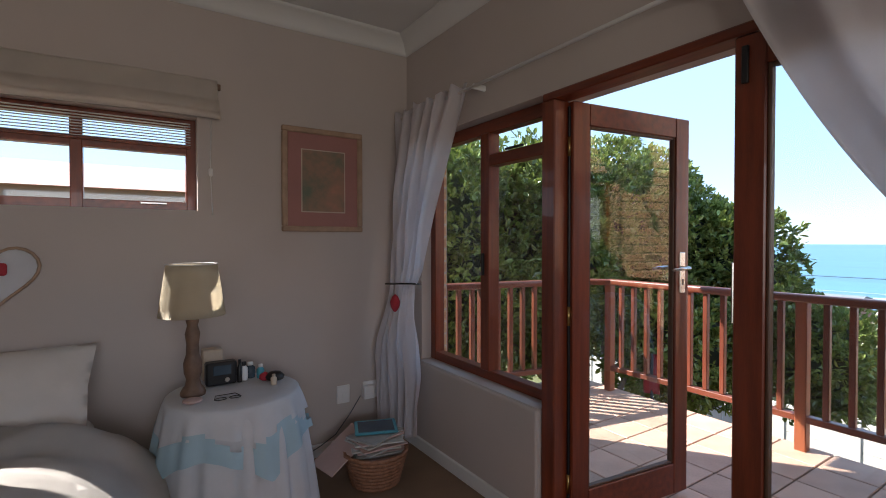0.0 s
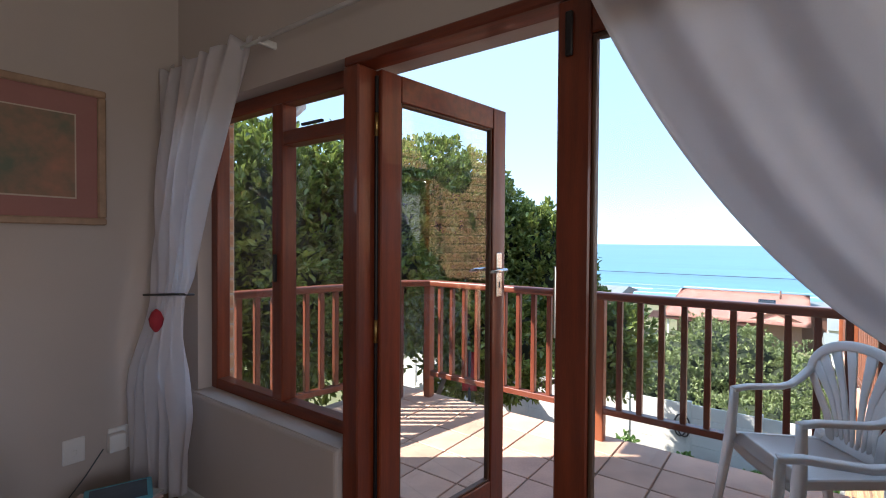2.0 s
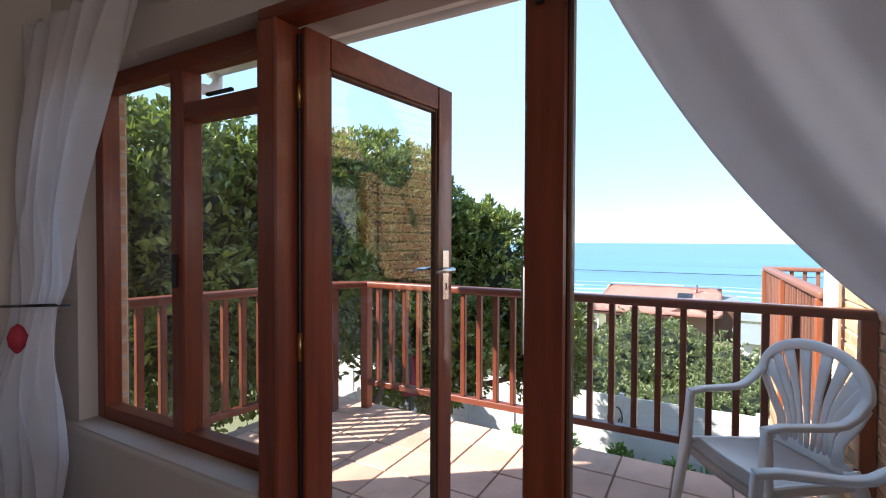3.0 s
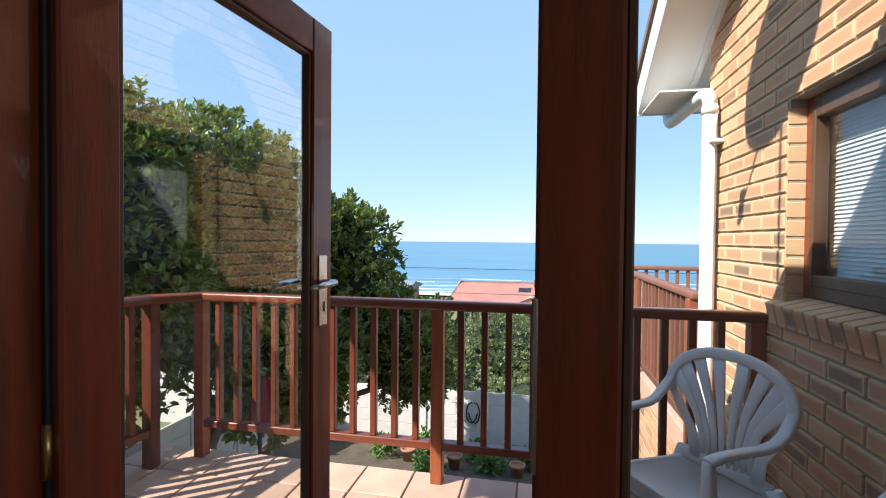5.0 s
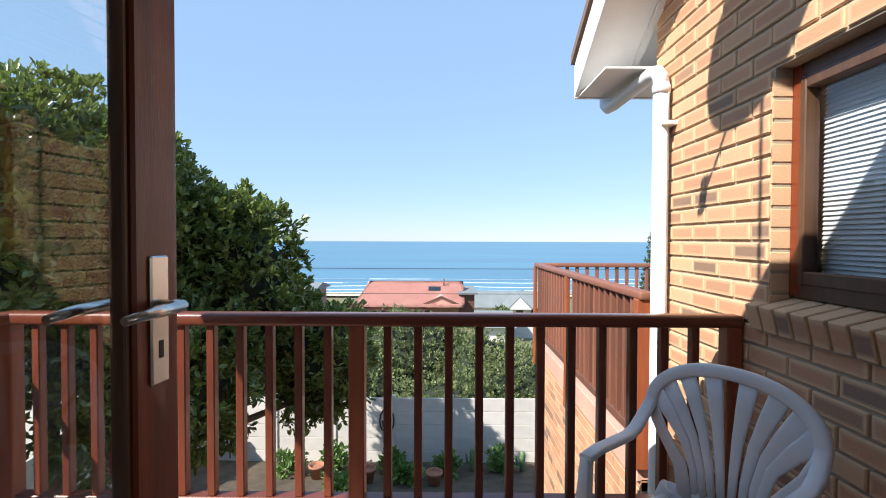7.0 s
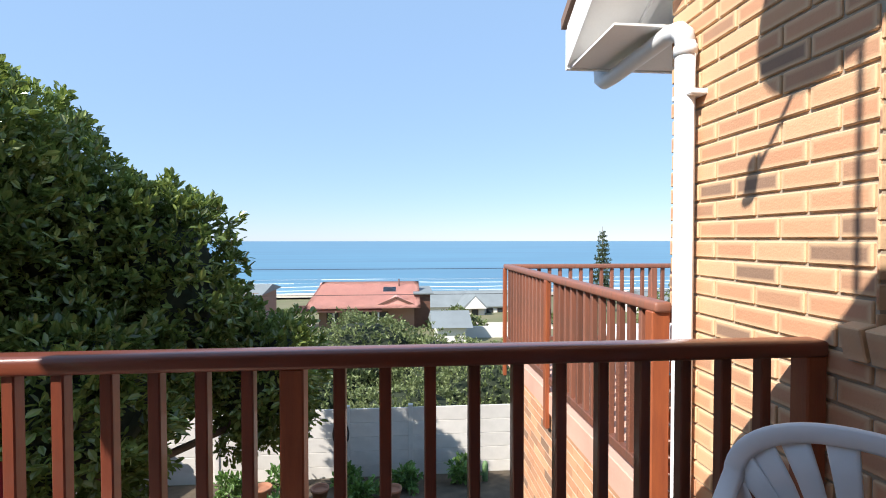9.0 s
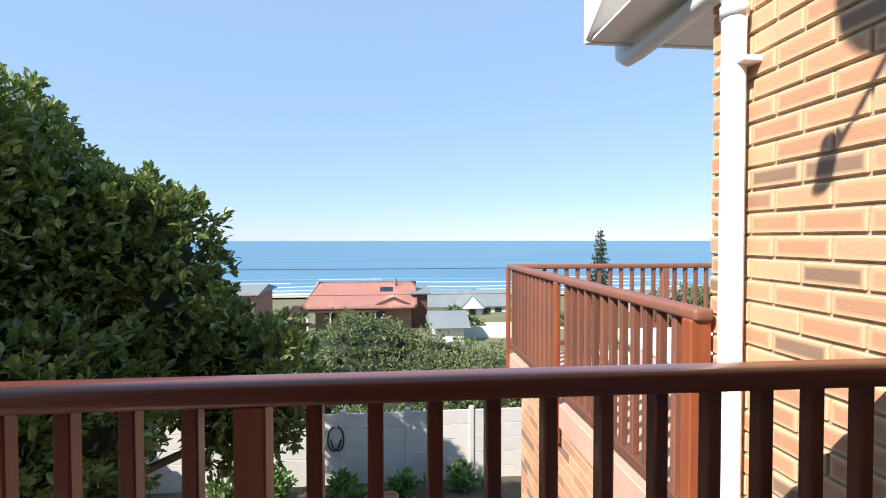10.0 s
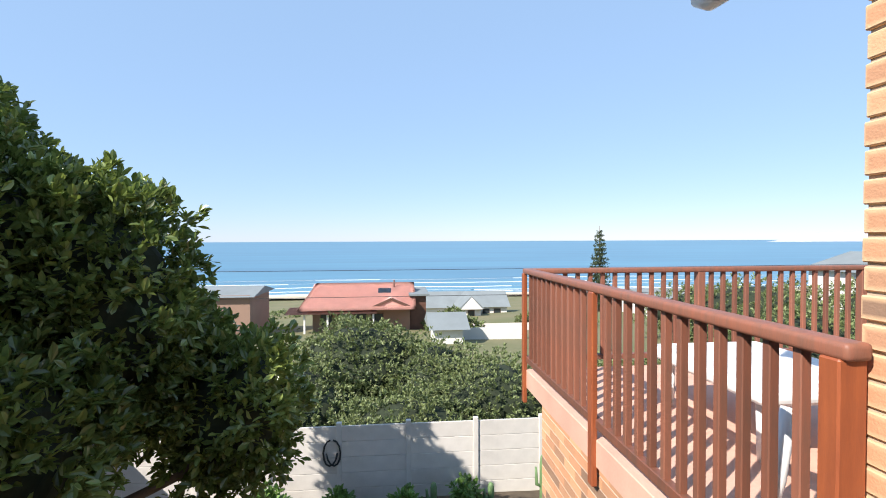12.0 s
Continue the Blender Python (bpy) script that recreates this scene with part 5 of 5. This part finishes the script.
def plant(name, label, category, lumps, count, size, seed, material, core, base, trunks, group="", depth=0.35, zmin=-99):
    e = thing(name, base, label, category, group)
    me = leaves_mesh("crown", lumps, count, size, seed, material, depth, zmin=zmin)
    o = new("crown", me)
    o.parent = e
    o.matrix_parent_inverse = e.matrix_basis.inverted()
    # solid core added against see-through, coloured as the shade between the leaves
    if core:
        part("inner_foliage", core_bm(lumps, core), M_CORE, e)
    for pts, rad in trunks:
        part("trunk" if rad[0] > 0.08 else "limb", tube_bm(pts, rad, 9), M_BARK, e)
    return e

TREE = [(6.5, 5.3, 1.62, 1.5, 1.4, 1.45), (7.75, 5.0, 1.95, 0.75, 0.7, 1.05), (7.4, 4.45, 1.1, 1.0, 0.95, 1.35), (7.7, 3.6, 0.8, 0.75, 0.8, 1.25), (8.2, 2.7, -0.3, 0.75, 0.75, 0.85), (9.7, 5.6, 0.8, 1.5, 1.3, 1.5), (10.2, 4.7, -0.2, 1.2, 1.2, 1.1), (5.0, 5.0, 1.25, 1.3, 1.1, 1.65), (3.7, 5.2, 1.1, 1.3, 1.0, 1.75), (6.6, 3.9, -0.1, 1.2, 0.9, 0.95), (2.3, 5.5, 0.95, 1.2, 1.1, 1.7)]
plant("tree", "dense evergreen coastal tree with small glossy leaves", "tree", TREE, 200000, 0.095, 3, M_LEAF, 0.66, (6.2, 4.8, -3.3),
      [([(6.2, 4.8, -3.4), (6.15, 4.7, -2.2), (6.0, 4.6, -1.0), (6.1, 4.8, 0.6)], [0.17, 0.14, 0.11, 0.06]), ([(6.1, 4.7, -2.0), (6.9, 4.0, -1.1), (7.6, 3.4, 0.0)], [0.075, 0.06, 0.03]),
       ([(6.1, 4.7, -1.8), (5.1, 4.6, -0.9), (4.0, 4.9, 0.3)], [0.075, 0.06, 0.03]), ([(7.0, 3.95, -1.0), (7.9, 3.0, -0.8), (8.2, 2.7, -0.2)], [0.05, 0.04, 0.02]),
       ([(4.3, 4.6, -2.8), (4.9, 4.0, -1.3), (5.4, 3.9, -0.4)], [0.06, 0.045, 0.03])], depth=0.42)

HEDGES = [
    ("rounded coastal bush, clipped by the wind", [(22, 2.6, -4.0, 3.0, 2.9, 2.3), (21, -0.4, -4.6, 2.8, 2.4, 2.2), (19, 4.2, -4.6, 2.4, 2.4, 1.9)], 80000, 0.105, 21),
    ("grey-green coastal bush behind the wall", [(18.5, -2.2, -4.4, 2.2, 2.5, 1.9), (18.0, -5.2, -4.4, 2.2, 2.5, 1.95), (16.8, 0.7, -4.7, 1.7, 2.4, 1.7)], 72000, 0.095, 22),
    ("grey-green coastal bush beside the deck", [(17.5, -8.5, -4.3, 2.4, 2.8, 2.2), (18.5, -13, -3.7, 2.6, 3.2, 2.8), (17.5, -18, -3.3, 2.8, 3.6, 3.2)], 60000, 0.12, 23),
    ("dark coastal bush under the tree", [(17.0, 6.6, -4.4, 2.2, 2.6, 2.2), (18.0, 10.5, -4.0, 2.6, 3.2, 2.6), (17, 15, -3.6, 2.6, 3.4, 2.8)], 36000, 0.14, 24),
    ("round bush among the houses", [(60, -5.6, -10, 2.6, 3.4, 2.7)], 5000, 0.35, 25),
    ("round bush by the white cottage", [(66, -17.5, -11.5, 2.5, 3.0, 2.9), (62, -21, -11, 3, 4, 3)], 7000, 0.35, 26),
    ("low scrub before the beach", [(95, 22, -15, 9, 9, 2.2), (105, 6, -16, 8, 12, 2), (80, 28, -12.5, 6, 8, 2.4)], 14000, 0.5, 27),
    ("scrub slope beyond the deck", [(36, -26, -5.2, 5, 6, 3.6), (34, -38, -4.4, 5, 8, 3.6), (46, -30, -6.2, 5, 8, 3.2)], 36000, 0.24, 28),
]
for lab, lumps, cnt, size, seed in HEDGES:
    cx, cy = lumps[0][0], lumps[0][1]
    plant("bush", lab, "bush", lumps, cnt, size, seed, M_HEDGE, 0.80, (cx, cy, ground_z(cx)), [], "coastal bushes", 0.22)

def norfolk_pine(x, y, zb, zt):
    e = thing("norfolk_pine", (x, y, zb), "tall tiered conifer on the shore", "tree")
    part("trunk", tube_bm([(x, y, zb), (x, y, zt)], [0.28, 0.03], 8), M_BARK, e)
    r = np.random.default_rng(5)
    H = zt - zb
    lumps = []
    for k in range(17):
        f = k / 17
        z = zb + H * (0.12 + 0.86 * f)
        R = 2.0 * (1 - f) ** 0.6 + 0.15
        for a in range(6):
            t = a * math.pi / 3 + k * 0.5
            lumps.append((x + 0.55 * R * math.cos(t), y + 0.55 * R * math.sin(t), z, 0.5 * R, 0.5 * R, 0.14))
    me = leaves_mesh("crown", lumps, 10000, 0.28, 31, M_PINE, 0.8)
    o = new("crown", me)
    o.parent = e
    o.matrix_parent_inverse = e.matrix_basis.inverted()
norfolk_pine(80, -33, -11.5, 3.4)

# ---- boundary wall and garden ----
bw = thing("boundary_wall", (13.7, 0, -4.4), "precast concrete panel boundary wall", "wall", kind="structure")
GWX, PITCH = 13.7, 1.5
slabm = mesh_of("panel", box_bm(-0.02, 0.02, -PITCH / 2 + 0.05, PITCH / 2 - 0.05, 0.0, 0.335, 0.006), M_CONC)
postm = mesh_of("post", join(box_bm(-0.055, 0.055, -0.055, 0.055, 0.0, 1.80, 0.008)), M_CONC)
inv = Matrix.Translation((-GWX, 0, 4.4))
def wall_run(i):
    return (GWX, 0.80 - i * PITCH + 0.0, -4.42)
for i in range(-8, 9):
    p = wall_run(i)
    piece("post", postm, bw, p, inv)
    for k in range(5):
        piece("panel", slabm, bw, (p[0], p[1] - PITCH / 2, p[2] + 0.02 + k * 0.342), inv)
bw2 = thing("boundary_wall", (9, 7.6, -4), "precast concrete panel side wall of the garden", "wall", kind="structure")
inv2 = Matrix.Translation((-9, -7.6, 4))
for i in range(6):
    o = piece("post", postm, bw2, (4.9 + i * PITCH, 7.6, -3.9), inv2)
    for k in range(5):
        o = piece("panel", slabm, bw2, (0, 0, 0), inv2)
        o.matrix_basis = pose(4.9 + i * PITCH + PITCH / 2, 7.6, -3.9 + 0.02 + k * 0.342, 0, 0, 90)
gxr = random.Random(8)
for i, (x, y, h, r_) in enumerate([(13.0, 3.6, 0.55, 0.3), (12.9, 2.2, 0.4, 0.28), (12.7, 0.9, 0.45, 0.3), (13.0, -0.4, 0.5, 0.26), (12.9, -2.6, 0.75, 0.42), (12.2, 1.8, 0.3, 0.3), (11.5, 3.2, 0.4, 0.35), (12.6, 4.6, 0.5, 0.35)]):
    gz = ground_z(x)
    plant("garden_plant", "leafy garden plant by the boundary wall", "plant", [(x, y, gz + h * 0.6, r_, r_, h * 0.55)], 420, 0.13, 60 + i, M_PLANT, 0, (x, y, gz), [], "garden plants", 0.8)
for x, y, h in ((12.95, -2.0, 1.05), (13.0, -0.9, 0.5), (13.05, 0.3, 0.55)):
    gz = ground_z(x)
    e = thing("cactus", (x, y, gz), "upright ribbed garden cactus", "plant", "garden plants")
    bm = bmesh.new()
    part("stem", lathe_bm([(0.05, gz - 0.02), (0.07, gz + 0.1), (0.07, gz + h * 0.8), (0.05, gz + h * 0.95), (0.01, gz + h)], x, y, 9), M_CACTUS, e)
    part("arm", tube_bm([(x, y, gz + h * 0.35), (x, y + 0.13, gz + h * 0.4), (x, y + 0.15, gz + h * 0.75)], [0.04, 0.04, 0.025], 8), M_CACTUS, e)
for x, y in ((12.2, 2.7), (12.0, 1.2), (12.4, 3.9)):
    gz = ground_z(x) + 0.04
    solid("plant_pot", lathe_bm([(0.12, gz), (0.17, gz + 0.26), (0.19, gz + 0.26), (0.19, gz + 0.31), (0.16, gz + 0.31), (0.15, gz + 0.25)], x, y, 18), M_POT, "terracotta plant pot in the garden", "pot", "garden pots")
rc_ = thing("garden_ornament", (13.55, 2.6, -2.9), "dark wrought iron scroll ornament on the wall", "ornament")
for s in (-1, 1):
    part("scroll", tube_bm([(13.62, 2.45 + s * (0.03 + 0.15 * math.sin(a * 0.5)), -3.35 + 0.28 * math.cos(a * 0.52) + 0.1) for a in range(10)], 0.02, 6), M_CABLE, rc_)
rt = thing("red_towel", (5.45, 3.55, -3.25), "red cloth hanging on a stand below the balcony", "cloth")
part("cloth", sheet_bm(lambda u, v: (5.40 + 0.10 * u + 0.02 * math.sin(v * 6), 3.62 - 0.16 * u, -0.02 - 0.5 * v), 8, 10, 0.006), M_RED, rt)
part("stand", tube_bm([(5.45, 3.55, -3.25), (5.45, 3.55, -0.02)], 0.02, 8), M_CABLE, rt)
build("side_path", box_bm(7.56, 8.6, -0.9, -0.1, -3.85, -3.55), M_BRICKJ, "brick paved path below the deck", "path")

# ---- pieces: tiles and bricks ----
tile = mesh_of("tile", box_bm(-0.147, 0.147, -0.147, 0.147, -0.0115, 0.0, 0.004), M_TILE)
inv = Matrix.Translation((-2.8, -1.5, 0.012))
rt_ = random.Random(2)
for i in range(7):
    for j in range(13):
        x, y = 3.685 - i * 0.303, -0.18 + j * 0.303
        if x - 0.147 < OX + 0.02 or y + 0.147 > 3.42:
            continue
        o = piece("tile", tile, bf, (x, y, rt_.uniform(-0.001, 0.0005)), inv)
        o.rotation_euler = (rt_.uniform(-0.003, 0.003), rt_.uniform(-0.003, 0.003), 0)

def brick_boxes(x0, x1, z0, z1, hole, first_half):
    """Stretcher bond: (x centre, z centre, half length) of each brick."""
    out = []
    c, k = 0.0855, 0
    z = z0
    while z < z1:
        off = 0.0 if k % 2 == 0 else 0.116
        x = x1 + off - 0.116
        while x > x0:
            a, b = max(x - 0.111, x0), min(x + 0.111, x1)
            if hole and hole[2] < z + 0.04 < hole[3]:
                if a < hole[1] and b > hole[1]:
                    a = hole[1]
                if a < hole[0] < b:
                    b = hole[0]
                if a >= hole[0] - 1e-6 and b <= hole[1] + 1e-6:
                    x -= 0.232
                    continue
            if b - a > 0.03:
                out.append(((a + b) / 2, z + 0.0365, (b - a) / 2))
            x -= 0.232
        z += c
        k += 1
    return out
cache = {}
def brick_mesh(h):
    h = round(h, 3)
    if h not in cache:
        bm = box_bm(-h, h, -0.045, 0.0, -0.0365, 0.0365, 0.004)
        cache[h] = mesh_of("brick", bm, M_BRICK)
    return cache[h]
gable = bpy.data.objects["wall_gable"]
rb_ = random.Random(6)
near, rest = [], []
for x, z, h in brick_boxes(1.93, GX1, -0.34, 3.3, (WNX0, WNX1, 1.10, WNZ1), False):
    (near if x > 2.55 and z > 0.25 and z < 2.75 and len(near) < 300 else rest).append((x, z, h))
for x, z, h in near:
    piece("brick", brick_mesh(h), gable, (x, GY + rb_.uniform(-0.0025, 0.0015), z), Matrix.Identity(4))

def joined_bricks(items, place):
    V, F = [], []
    for x, z, h in items:
        base = len(V)
        q = 0.036
        for dx, dz, dy in ((-h, -q, -0.045), (h, -q, -0.045), (h, q, -0.045), (-h, q, -0.045), (-h, -q, 0), (h, -q, 0), (h, q, 0), (-h, q, 0)):
            V.append(place(x + dx, dy, z + dz))
        F += [tuple(base + i for i in f) for f in ((4, 5, 6, 7), (0, 1, 5, 4), (1, 2, 6, 5), (2, 3, 7, 6), (3, 0, 4, 7))]
    me = bpy.data.meshes.new("bricks")
    me.from_pydata(V, [], F)
    me.materials.append(M_BRICKJ)
    return me
o = new("bricks", joined_bricks(rest, lambda x, y, z: (x, GY + y, z)))
o.parent = gable
tagged(o, kind="stuff")
# reveal of the brick window
rev = mesh_of("brick", box_bm(-0.008, 0.0, -0.08, 0.0, -0.0365, 0.0365, 0.003), M_BRICK)
z, k = 1.10 + 0.05, 0
while z < WNZ1 - 0.03:
    piece("brick", rev, gable, (WNX1 + 0.004, GY - 0.001 - (0.0 if k % 2 else 0.0), z - 1.15 + 1.115 + 0.0), Matrix.Identity(4))
    z += 0.0855
    k += 1
dw = bpy.data.objects["deck_wall"]
o = new("bricks", joined_bricks(brick_boxes(DX0, 7.55, -3.8, -0.16, None, False), lambda x, y, z: (x, -0.280 + y, z)))
o.parent = dw
tagged(o, kind="stuff")
# brick reveal beside the side window, seen through its glass
ow = bpy.data.objects["wall_east"]
for k in range(22):
    piece("brick", brick_mesh(0.05), ow, (1.798, WL - 0.010, 0.62 + k * 0.0855), Matrix.Identity(4)).rotation_euler = (0, 0, math.pi)
